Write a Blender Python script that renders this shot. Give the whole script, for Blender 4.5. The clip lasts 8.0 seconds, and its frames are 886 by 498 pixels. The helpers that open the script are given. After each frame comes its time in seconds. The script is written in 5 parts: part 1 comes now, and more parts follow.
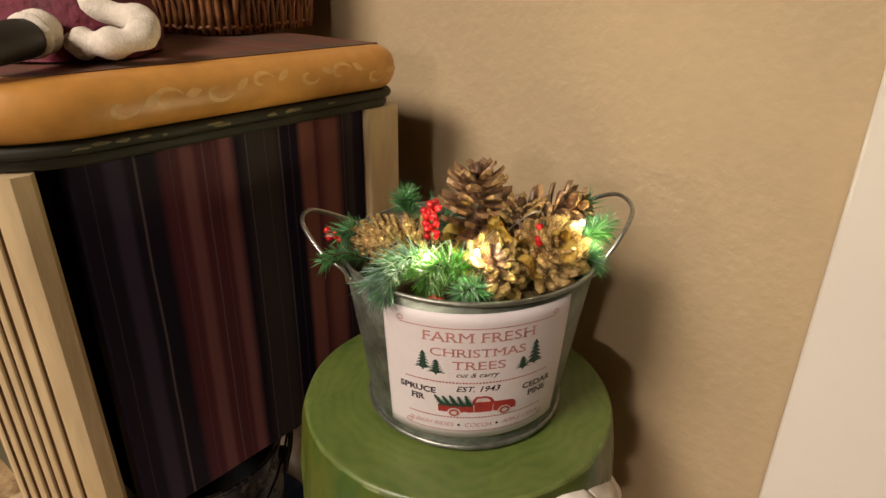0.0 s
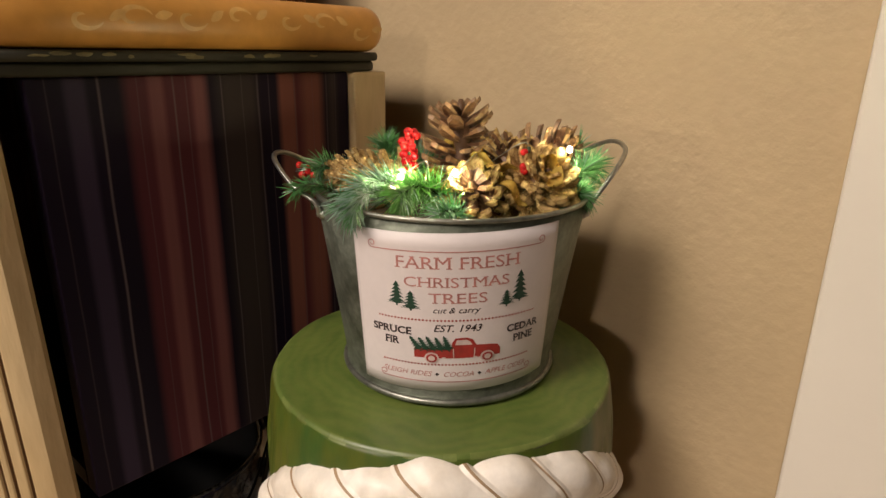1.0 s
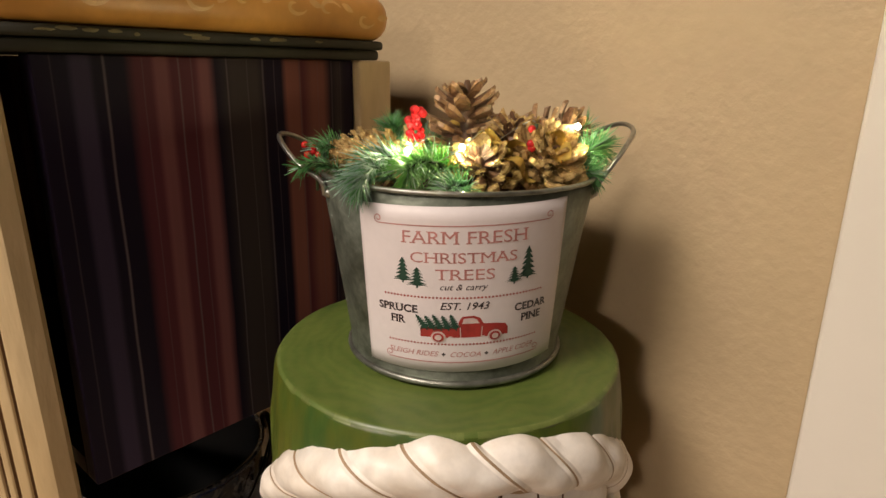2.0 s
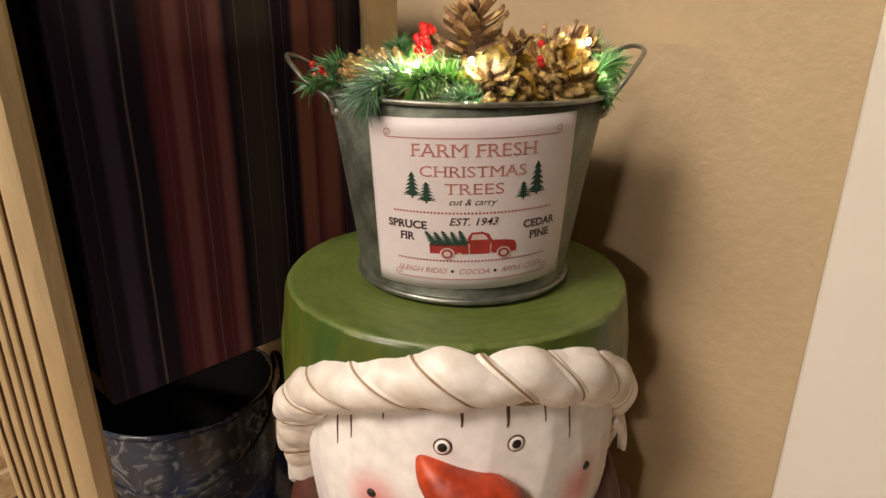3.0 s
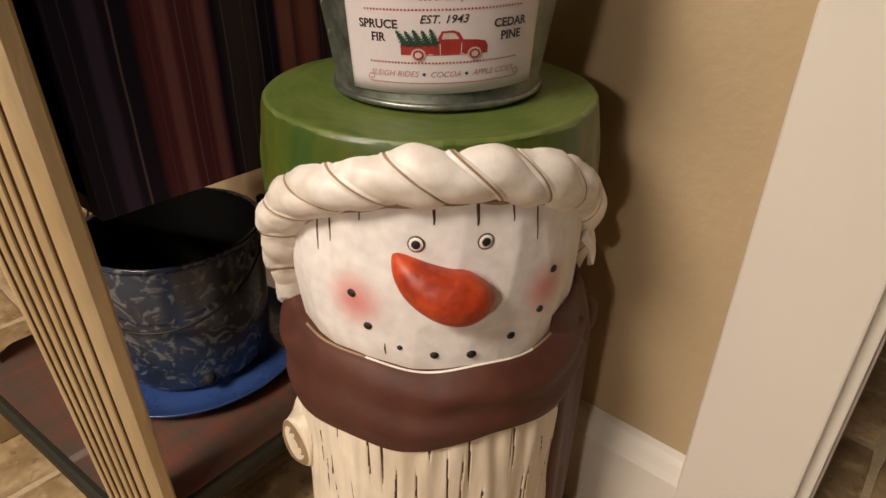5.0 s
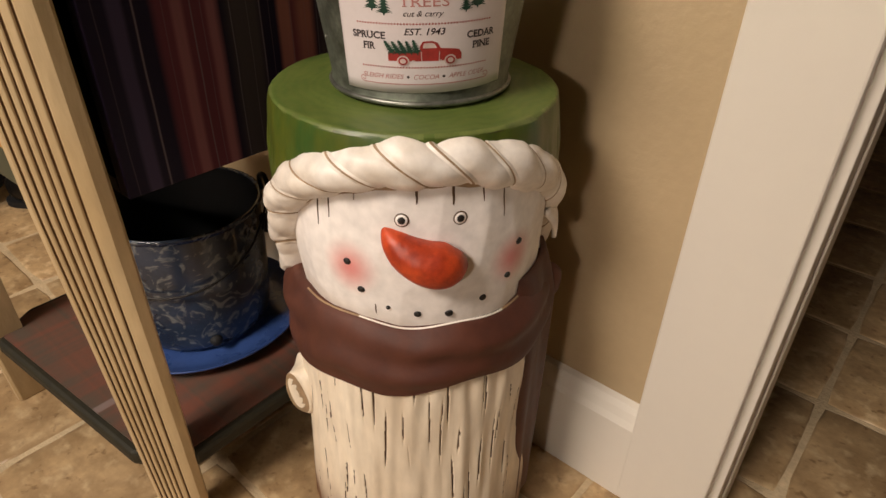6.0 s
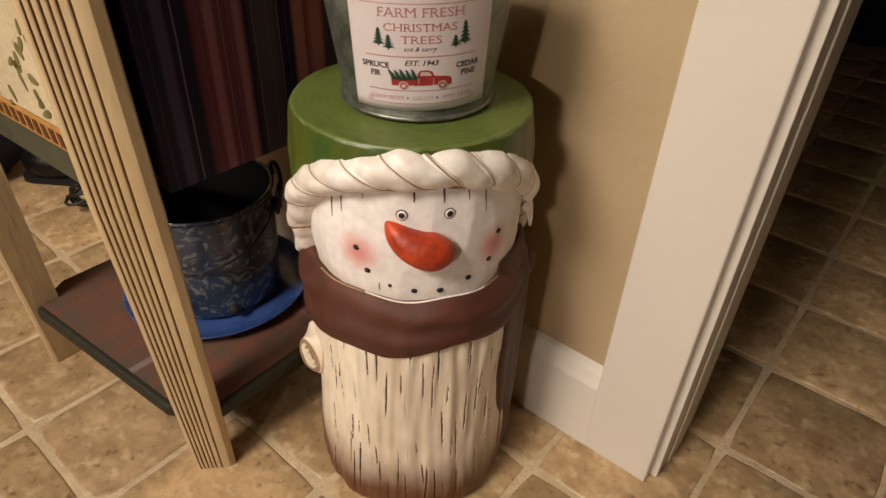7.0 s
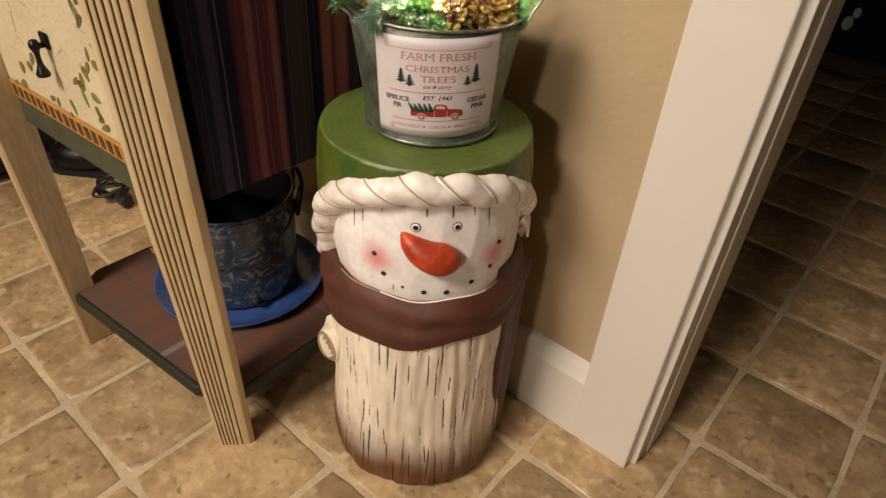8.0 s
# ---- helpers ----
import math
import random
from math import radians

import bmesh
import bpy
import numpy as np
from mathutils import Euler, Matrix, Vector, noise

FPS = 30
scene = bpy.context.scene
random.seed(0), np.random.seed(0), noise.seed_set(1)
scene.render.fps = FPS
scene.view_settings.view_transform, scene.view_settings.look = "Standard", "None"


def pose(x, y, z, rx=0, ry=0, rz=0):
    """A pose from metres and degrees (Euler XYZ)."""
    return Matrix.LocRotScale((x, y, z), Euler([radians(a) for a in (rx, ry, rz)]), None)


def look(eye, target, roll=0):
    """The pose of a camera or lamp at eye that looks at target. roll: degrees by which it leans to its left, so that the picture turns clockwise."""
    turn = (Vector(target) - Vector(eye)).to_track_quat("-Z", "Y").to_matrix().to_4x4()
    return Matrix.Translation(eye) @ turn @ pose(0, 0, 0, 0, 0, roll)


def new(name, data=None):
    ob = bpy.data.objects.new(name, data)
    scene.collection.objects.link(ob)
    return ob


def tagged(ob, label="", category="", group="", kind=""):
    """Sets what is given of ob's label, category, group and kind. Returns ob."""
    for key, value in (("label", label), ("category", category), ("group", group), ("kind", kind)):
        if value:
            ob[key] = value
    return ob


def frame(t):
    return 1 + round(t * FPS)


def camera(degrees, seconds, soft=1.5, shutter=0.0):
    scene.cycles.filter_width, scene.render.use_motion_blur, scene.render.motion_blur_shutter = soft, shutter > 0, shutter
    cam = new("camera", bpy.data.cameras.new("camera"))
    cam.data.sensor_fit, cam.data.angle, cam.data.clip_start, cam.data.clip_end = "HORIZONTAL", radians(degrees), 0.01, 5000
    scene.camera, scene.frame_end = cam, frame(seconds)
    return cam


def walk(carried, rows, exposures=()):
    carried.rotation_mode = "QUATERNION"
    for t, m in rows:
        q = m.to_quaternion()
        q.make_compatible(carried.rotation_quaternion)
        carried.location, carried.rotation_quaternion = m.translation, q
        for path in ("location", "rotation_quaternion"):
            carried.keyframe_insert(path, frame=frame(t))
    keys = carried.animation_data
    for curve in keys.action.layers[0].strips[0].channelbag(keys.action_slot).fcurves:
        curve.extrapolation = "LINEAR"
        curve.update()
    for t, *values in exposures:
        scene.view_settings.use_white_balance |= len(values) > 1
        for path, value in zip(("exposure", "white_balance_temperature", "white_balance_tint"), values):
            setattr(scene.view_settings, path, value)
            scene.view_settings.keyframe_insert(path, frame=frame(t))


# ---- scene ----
import functools

cam = camera(70.81, 8.0)
PATH = [
    (0, (-0.0395, -0.4249, 0.7143), (-1.2202, 0.9691, -0.0999), 0.96),
    (0.5, (-0.0336, -0.4262, 0.6696), (-1.2700, 0.9955, -0.0014), 0.74),
    (1, (-0.0248, -0.4151, 0.6365), (-1.2794, 1.0172, 0.0245), 0.99),
    (2.5, (-0.0253, -0.4220, 0.6080), (-1.2976, 1.0174, 0.0519), 0.91),
    (3, (-0.0202, -0.4258, 0.5927), (-1.2795, 0.9785, -0.0721), 0.81),
    (3.5, (-0.0199, -0.4212, 0.5867), (-1.2457, 0.9344, -0.2256), 0.91),
    (4, (-0.0170, -0.4240, 0.5680), (-1.2020, 0.9342, -0.2988), 1.30),
    (4.5, (-0.0084, -0.4270, 0.5561), (-1.1711, 0.9017, -0.3835), 0.94),
    (6, (0.0461, -0.4757, 0.5921), (-1.0359, 0.8184, -0.4824), 1.38),
    (6.5, (0.0690, -0.4987, 0.6306), (-0.9805, 0.7828, -0.4902), 1.69),
    (7, (0.0873, -0.5268, 0.6553), (-0.9339, 0.7411, -0.5064), 2.33),
    (7.5, (0.1045, -0.5473, 0.6848), (-0.9074, 0.7195, -0.4863), 3.33),
    (8, (0.1140, -0.5726, 0.7104), (-0.8965, 0.6851, -0.4716), 4.05),
]
walk(cam, [(t, look(eye, target, roll)) for t, eye, target, roll in PATH], exposures=((0, -0.22), (1, -0.28), (3, -0.20), (4.5, -0.26), (8, -0.22)))

# ---- light ----
world = bpy.data.worlds.new("world")
scene.world = world
world.use_nodes = True
world.node_tree.nodes["Background"].inputs[0].default_value = (1.0, 0.8, 0.55, 1)
world.node_tree.nodes["Background"].inputs[1].default_value = 0.0015


def area_lamp(name, eye, target, size, watts, color, spread=180):
    data = bpy.data.lights.new(name, "AREA")
    data.shape, data.size, data.energy, data.color = "DISK", size, watts, color
    data.spread = radians(spread)
    ob = new(name, data)
    ob.matrix_world = look(eye, target)
    return ob


area_lamp("ceiling_lamp", (-0.42, -2.10, 2.34), (-0.55, -0.25, 0.46), 0.95, 29.5, (1.0, 0.86, 0.735), 84)
area_lamp("side_lamp", (0.42, -2.25, 1.08), (-0.36, -0.20, 0.36), 0.16, 0.80, (1.0, 0.84, 0.70), 44)
# added fill, no lamp known here: brightens the floor on the left
area_lamp("hall_lamp", (-1.2, -1.9, 2.3), (-1.0, -0.6, 0.0), 0.5, 5.5, (1.0, 0.87, 0.73))


# ---- materials ----
def mat(name, base, rough=0.6, metal=0.0, vary=0.25, scale=30.0, fine=220.0, bump=0.0, bump_scale=None, second=None, second_amount=0.5, coat=0.0, stretch=(1, 1, 1), grain=0.35):
    """A surface with stains and grain at two sizes, in the object's own metres."""
    m = bpy.data.materials.new(name)
    m.use_nodes = True
    nt = m.node_tree
    n, l = nt.nodes, nt.links
    b = n["Principled BSDF"]
    b.inputs["Roughness"].default_value = rough
    b.inputs["Metallic"].default_value = metal
    b.inputs["Coat Weight"].default_value = coat
    tc = n.new("ShaderNodeTexCoord")
    mp = n.new("ShaderNodeMapping")
    mp.inputs["Scale"].default_value = stretch
    l.new(tc.outputs["Object"], mp.inputs[0])
    n1 = n.new("ShaderNodeTexNoise")
    n1.inputs["Scale"].default_value, n1.inputs["Detail"].default_value, n1.inputs["Roughness"].default_value = scale, 6, 0.6
    n2 = n.new("ShaderNodeTexNoise")
    n2.inputs["Scale"].default_value, n2.inputs["Detail"].default_value = fine, 3
    l.new(mp.outputs[0], n1.inputs["Vector"])
    l.new(mp.outputs[0], n2.inputs["Vector"])
    ramp = n.new("ShaderNodeValToRGB")
    dark = tuple(c * (1 - vary) for c in base)
    light = tuple(min(1, c * (1 + vary * 0.6)) for c in base)
    if second:
        dark = tuple(a * (1 - second_amount) + s * second_amount for a, s in zip(base, second))
    ramp.color_ramp.elements[0].color, ramp.color_ramp.elements[0].position = (*dark, 1), 0.33
    ramp.color_ramp.elements[1].color, ramp.color_ramp.elements[1].position = (*light, 1), 0.68
    l.new(n1.outputs["Fac"], ramp.inputs[0])
    mix = n.new("ShaderNodeMix")
    mix.data_type, mix.blend_type = "RGBA", "MULTIPLY"
    mix.inputs["Factor"].default_value = grain
    r2 = n.new("ShaderNodeMapRange")
    r2.inputs["From Min"].default_value, r2.inputs["From Max"].default_value = 0.3, 0.7
    r2.inputs["To Min"].default_value, r2.inputs["To Max"].default_value = 0.65, 1.1
    l.new(n2.outputs["Fac"], r2.inputs[0])
    l.new(ramp.outputs[0], mix.inputs["A"])
    l.new(r2.outputs[0], mix.inputs["B"])
    l.new(mix.outputs["Result"], b.inputs["Base Color"])
    rr = n.new("ShaderNodeMapRange")
    rr.inputs["To Min"].default_value, rr.inputs["To Max"].default_value = max(0.02, rough - 0.12), min(1, rough + 0.12)
    l.new(n1.outputs["Fac"], rr.inputs[0])
    l.new(rr.outputs[0], b.inputs["Roughness"])
    if bump:
        bn = n.new("ShaderNodeBump")
        bn.inputs["Strength"].default_value, bn.inputs["Distance"].default_value = 1.0, bump
        if bump_scale:
            n3 = n.new("ShaderNodeTexNoise")
            n3.inputs["Scale"].default_value, n3.inputs["Detail"].default_value = bump_scale, 3
            l.new(mp.outputs[0], n3.inputs["Vector"])
            l.new(n3.outputs["Fac"], bn.inputs["Height"])
        else:
            l.new(n2.outputs["Fac"], bn.inputs["Height"])
        l.new(bn.outputs[0], b.inputs["Normal"])
    return m


def add_math(n, l, op, a, b=None, clamp=False):
    k = n.new("ShaderNodeMath")
    k.operation, k.use_clamp = op, clamp
    for i, s in enumerate((a, b)):
        if s is None:
            continue
        if isinstance(s, (int, float)):
            k.inputs[i].default_value = s
        else:
            l.new(s, k.inputs[i])
    return k.outputs[0]


def mix_over(m, color, factor):
    """Lays a colour over the material's base colour, by a factor socket."""
    n, l = m.node_tree.nodes, m.node_tree.links
    b = n["Principled BSDF"]
    old = b.inputs["Base Color"].links[0].from_socket
    mix = n.new("ShaderNodeMix")
    mix.data_type = "RGBA"
    l.new(factor, mix.inputs["Factor"])
    l.new(old, mix.inputs["A"])
    mix.inputs["B"].default_value = (*color, 1)
    l.new(mix.outputs["Result"], b.inputs["Base Color"])


def random_tint(m, low=0.75, high=1.15):
    """Each piece a little lighter or darker than its neighbour."""
    n, l = m.node_tree.nodes, m.node_tree.links
    b = n["Principled BSDF"]
    old = b.inputs["Base Color"].links[0].from_socket
    info = n.new("ShaderNodeObjectInfo")
    mr = n.new("ShaderNodeMapRange")
    mr.inputs["To Min"].default_value, mr.inputs["To Max"].default_value = low, high
    l.new(info.outputs["Random"], mr.inputs[0])
    mix = n.new("ShaderNodeMix")
    mix.data_type, mix.blend_type = "RGBA", "MULTIPLY"
    mix.inputs["Factor"].default_value = 1
    l.new(old, mix.inputs["A"])
    l.new(mr.outputs[0], mix.inputs["B"])
    l.new(mix.outputs["Result"], b.inputs["Base Color"])
    return m


M = {}
# wall paint over sprayed orange-peel plaster
M["wall"] = mat("wall_paint", (0.475, 0.36, 0.215), 0.60, vary=0.05, scale=6, fine=90, bump=0.0009, bump_scale=115, grain=0.08)
M["trim"] = mat("trim_paint", (0.74, 0.69, 0.61), 0.36, vary=0.012, scale=8, fine=60, bump=0.0002, grain=0.03)
# for walls out of view: dark colour chosen to cut the bounced light
M["dark_wall"] = mat("low_bounce_brown", (0.12, 0.085, 0.055), 0.7, vary=0.1, scale=5)
M["ceiling"] = mat("ceiling_paint", (0.55, 0.50, 0.42), 0.8, vary=0.05, bump=0.002, bump_scale=90)
M["grout"] = mat("grout", (0.62, 0.48, 0.30), 0.85, vary=0.2, scale=25, bump=0.001)


def stone_tile():
    m = mat("stone_tile", (0.54, 0.375, 0.200), 0.40, vary=0.3, scale=19, fine=110, bump=0.0020, bump_scale=38, second=(0.24, 0.140, 0.062), second_amount=0.60)
    n, l = m.node_tree.nodes, m.node_tree.links
    tc, info = n["Texture Coordinate"], n.new("ShaderNodeObjectInfo")
    mp = n["Mapping"]
    off = n.new("ShaderNodeVectorMath")
    off.operation = "SCALE"
    off.inputs[0].default_value = (7, 11, 3)
    l.new(info.outputs["Random"], off.inputs["Scale"])
    l.new(off.outputs[0], mp.inputs["Location"])
    vein = n.new("ShaderNodeTexNoise")
    vein.inputs["Scale"].default_value, vein.inputs["Detail"].default_value, vein.inputs["Distortion"].default_value = 26, 9, 0.7
    l.new(mp.outputs[0], vein.inputs["Vector"])
    d = add_math(n, l, "ABSOLUTE", add_math(n, l, "SUBTRACT", vein.outputs["Fac"], 0.5))
    f = add_math(n, l, "MULTIPLY", add_math(n, l, "SUBTRACT", 1.0, add_math(n, l, "MULTIPLY", d, 9.0), True), 0.16)
    mix_over(m, (0.16, 0.085, 0.035), f)
    pit = n.new("ShaderNodeTexNoise")
    pit.inputs["Scale"].default_value, pit.inputs["Detail"].default_value = 75, 5
    l.new(mp.outputs[0], pit.inputs["Vector"])
    mix_over(m, (0.15, 0.075, 0.028), add_math(n, l, "MULTIPLY", add_math(n, l, "MULTIPLY", add_math(n, l, "SUBTRACT", pit.outputs["Fac"], 0.60), 9.0, True), 0.7))
    pale = n.new("ShaderNodeTexNoise")
    pale.inputs["Scale"].default_value, pale.inputs["Detail"].default_value = 48, 7
    l.new(mp.outputs[0], pale.inputs["Vector"])
    f2 = add_math(n, l, "MULTIPLY", add_math(n, l, "SUBTRACT", pale.outputs["Fac"], 0.54), 5.0, True)
    mix_over(m, (0.68, 0.51, 0.30), f2)
    return random_tint(m, 0.82, 1.12)


M["tile"] = stone_tile()

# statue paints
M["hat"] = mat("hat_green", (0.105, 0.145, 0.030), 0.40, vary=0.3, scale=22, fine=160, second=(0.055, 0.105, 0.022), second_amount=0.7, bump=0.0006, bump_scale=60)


def brushed_rings(m, color, amount):
    n, l = m.node_tree.nodes, m.node_tree.links
    w = n.new("ShaderNodeTexWave")
    w.wave_type, w.rings_direction = "RINGS", "Z"
    w.inputs["Scale"].default_value, w.inputs["Distortion"].default_value, w.inputs["Detail"].default_value, w.inputs["Detail Scale"].default_value = 40, 14.0, 5, 0.6
    l.new(n["Texture Coordinate"].outputs["Object"], w.inputs["Vector"])
    mix_over(m, color, add_math(n, l, "MULTIPLY", w.outputs["Fac"], amount))


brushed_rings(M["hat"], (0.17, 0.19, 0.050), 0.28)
# crown sides: shade put into a darker green, plus yellow-brown streaks of paint
M["hat_side"] = mat("hat_side_shaded", (0.024, 0.066, 0.012), 0.36, vary=0.45, scale=35, fine=150, second=(0.125, 0.120, 0.012), second_amount=0.8, bump=0.001, bump_scale=55, stretch=(1, 1, 0.35))
M["hat_edge"] = mat("hat_worn_edge", (0.15, 0.19, 0.05), 0.36, vary=0.35, scale=60)
M["cream"] = mat("rope_cream", (0.90, 0.855, 0.80), 0.4, vary=0.1, scale=30, fine=130, second=(0.62, 0.50, 0.36), second_amount=0.5, bump=0.0012, bump_scale=40)
M["seam"] = mat("antique_brown", (0.37, 0.25, 0.145), 0.5, vary=0.3, scale=60)
M["bark"] = mat("bark_cream", (0.84, 0.745, 0.60), 0.42, vary=0.15, scale=18, fine=120, second=(0.60, 0.47, 0.33), second_amount=0.6, bump=0.0012, bump_scale=35, stretch=(1, 1, 0.3))
M["crack"] = mat("bark_crack", (0.10, 0.055, 0.027), 0.7, vary=0.3)
M["scarf"] = mat("scarf_brown", (0.092, 0.027, 0.014), 0.60, vary=0.3, scale=25, fine=120, second=(0.055, 0.018, 0.014), second_amount=0.7, bump=0.001, bump_scale=50)
M["nose"] = mat("nose_orange", (0.54, 0.068, 0.016), 0.44, vary=0.35, scale=55, second=(0.24, 0.016, 0.006), second_amount=0.75, bump=0.0012, bump_scale=75)
M["black"] = mat("black_paint", (0.012, 0.010, 0.009), 0.55, vary=0.2)
M["face"] = mat("face_white", (0.91, 0.865, 0.835), 0.36, vary=0.05, scale=22, fine=110, bump=0.0010, bump_scale=38)


def spot_factor(m, centre, inner, outer, squash=(1, 1, 1)):
    n, l = m.node_tree.nodes, m.node_tree.links
    tc = n["Texture Coordinate"]
    sub = n.new("ShaderNodeVectorMath")
    sub.operation = "SUBTRACT"
    sub.inputs[1].default_value = centre
    l.new(tc.outputs["Object"], sub.inputs[0])
    mul = n.new("ShaderNodeVectorMath")
    mul.operation = "MULTIPLY"
    mul.inputs[1].default_value = squash
    l.new(sub.outputs[0], mul.inputs[0])
    ln = n.new("ShaderNodeVectorMath")
    ln.operation = "LENGTH"
    l.new(mul.outputs[0], ln.inputs[0])
    mr = n.new("ShaderNodeMapRange")
    mr.interpolation_type = "SMOOTHSTEP"
    mr.inputs["From Min"].default_value, mr.inputs["From Max"].default_value = inner, outer
    mr.inputs["To Min"].default_value, mr.inputs["To Max"].default_value = 1, 0
    l.new(ln.outputs["Value"], mr.inputs[0])
    return mr.outputs[0]


def front_point(phi, z, r):
    return (r * math.sin(radians(phi)), -r * math.cos(radians(phi)), z)


for phi_c, z_c, a in ((-32.5, 0.327, 0.80), (34.5, 0.327, 0.80)):
    fac = spot_factor(M["face"], front_point(phi_c, z_c, 0.1), 0.001, 0.025)
    mix_over(M["face"], (0.66, 0.115, 0.10), add_math(M["face"].node_tree.nodes, M["face"].node_tree.links, "MULTIPLY", fac, a))


def height_stain(m, z_low, z_high, color, amount):
    """Brown antique stain brushed on round the foot, with an uneven upper edge."""
    n, l = m.node_tree.nodes, m.node_tree.links
    sep = n.new("ShaderNodeSeparateXYZ")
    l.new(n["Texture Coordinate"].outputs["Object"], sep.inputs[0])
    nz = n.new("ShaderNodeTexNoise")
    nz.inputs["Scale"].default_value, nz.inputs["Detail"].default_value = 16, 4
    l.new(n["Texture Coordinate"].outputs["Object"], nz.inputs["Vector"])
    zz = add_math(n, l, "ADD", sep.outputs["Z"], add_math(n, l, "MULTIPLY", add_math(n, l, "SUBTRACT", nz.outputs["Fac"], 0.5), 0.05))
    mr = n.new("ShaderNodeMapRange")
    mr.interpolation_type = "SMOOTHSTEP"
    mr.inputs["From Min"].default_value, mr.inputs["From Max"].default_value = z_low, z_high
    mr.inputs["To Min"].default_value, mr.inputs["To Max"].default_value = amount, 0
    l.new(zz, mr.inputs[0])
    mix_over(m, color, mr.outputs[0])


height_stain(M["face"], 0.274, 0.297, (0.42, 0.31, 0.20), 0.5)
height_stain(M["bark"], 0.026, 0.105, (0.125, 0.042, 0.014), 1.0)

# bucket
M["zinc"] = mat("galvanised_steel", (0.165, 0.180, 0.145), 0.48, metal=0.7, vary=0.5, scale=75, fine=300, second=(0.085, 0.095, 0.07), second_amount=0.7, bump=0.0002)
M["zinc_edge"] = mat("rolled_steel_edge", (0.27, 0.275, 0.24), 0.40, metal=0.8, vary=0.4, scale=90)
M["wire"] = mat("steel_wire", (0.40, 0.40, 0.37), 0.32, metal=0.95, vary=0.2, scale=200)
M["paper"] = mat("label_paper", (0.70, 0.635, 0.635), 0.5, vary=0.03, scale=40, fine=300, grain=0.06)
M["ink_red"] = mat("red_ink", (0.42, 0.09, 0.075), 0.5, vary=0.2, scale=200)
M["ink_soft"] = mat("faded_red_ink", (0.52, 0.22, 0.20), 0.5, vary=0.25, scale=200)
M["ink_black"] = mat("black_ink", (0.045, 0.032, 0.035), 0.5, vary=0.2, scale=200)
M["ink_green"] = mat("green_ink", (0.014, 0.055, 0.035), 0.5, vary=0.3, scale=200)
M["truck_red"] = mat("truck_red_ink", (0.37, 0.035, 0.03), 0.5, vary=0.2, scale=200)
M["pale_ink"] = mat("pale_ink", (0.62, 0.50, 0.47), 0.5, vary=0.1, scale=200)

# filling
M["cone"] = random_tint(mat("cone_brown", (0.150, 0.074, 0.034), 0.5, vary=0.45, scale=3, fine=12, bump=0.0008, bump_scale=6), 0.65, 1.4)
M["cone_tip"] = random_tint(mat("cone_tip_tan", (0.29, 0.165, 0.075), 0.45, vary=0.45, scale=4, fine=14, bump=0.0008, bump_scale=7), 0.7, 1.3)
M["gold"] = random_tint(mat("gold_glitter", (0.86, 0.56, 0.23), 0.24, metal=0.35, vary=0.5, scale=5, fine=26, second=(0.30, 0.15, 0.055), second_amount=0.75, bump=0.002, bump_scale=40), 0.7, 1.3)
M["foil"] = mat("gold_foil", (0.90, 0.62, 0.15), 0.18, metal=0.5, vary=0.3, scale=90, bump=0.002, bump_scale=120)
M["flake"] = mat("gold_flake", (0.95, 0.72, 0.36), 0.15, metal=0.4, vary=0.2, scale=200)
M["needle"] = mat("pine_needle", (0.060, 0.180, 0.062), 0.42, vary=0.5, scale=80, second=(0.10, 0.27, 0.08), second_amount=0.7)
M["needle_frost"] = mat("frosted_needle", (0.24, 0.36, 0.28), 0.32, vary=0.4, scale=80)
# needle green with the glow of the nearby bulbs put into its colour
M["needle_led_lit"] = mat("led_lit_needle", (0.085, 0.25, 0.035), 0.4, vary=0.4, scale=80)
M["stem"] = mat("stem_green", (0.05, 0.07, 0.025), 0.6, vary=0.3)
M["berry"] = mat("berry_red", (0.52, 0.012, 0.014), 0.22, vary=0.25, scale=150)
M["moss"] = mat("paper_shred", (0.085, 0.06, 0.02), 0.8, vary=0.5, scale=120, bump=0.004, bump_scale=150)


def glow(name, color, strength):
    m = bpy.data.materials.new(name)
    m.use_nodes = True
    b = m.node_tree.nodes["Principled BSDF"]
    b.inputs["Base Color"].default_value = (*color, 1)
    b.inputs["Emission Color"].default_value = (*color, 1)
    b.inputs["Emission Strength"].default_value = strength
    return m


M["led"] = glow("led_warm", (1.0, 0.93, 0.72), 60)

# table
M["post"] = mat("post_cream", (0.57, 0.435, 0.255), 0.42, vary=0.15, scale=16, fine=110, second=(0.44, 0.30, 0.14), second_amount=0.6, bump=0.0008, stretch=(1, 1, 0.25))
M["flute"] = mat("flute_brown", (0.14, 0.070, 0.024), 0.5, vary=0.35, scale=30, stretch=(1, 1, 0.2))
M["top_gold"] = mat("top_edge_gold", (0.54, 0.26, 0.058), 0.42, vary=0.18, scale=20, fine=90, second=(0.43, 0.19, 0.038), second_amount=0.6)
M["scroll"] = mat("scroll_paint", (0.64, 0.37, 0.130), 0.4, vary=0.15, scale=60)
M["olive"] = mat("olive_trim", (0.010, 0.009, 0.004), 0.70, vary=0.5, scale=40, second=(0.032, 0.026, 0.009), second_amount=0.5)
M["olive_worn"] = mat("olive_rubbed", (0.15, 0.12, 0.05), 0.5, vary=0.4, scale=70)
M["rail"] = mat("rail_grey_green", (0.062, 0.065, 0.040), 0.45, vary=0.3, scale=30)
M["dentil"] = mat("dentil_dark", (0.10, 0.035, 0.012), 0.5, vary=0.3)
M["dentil_gold"] = mat("dentil_gold", (0.46, 0.23, 0.06), 0.45, vary=0.2)
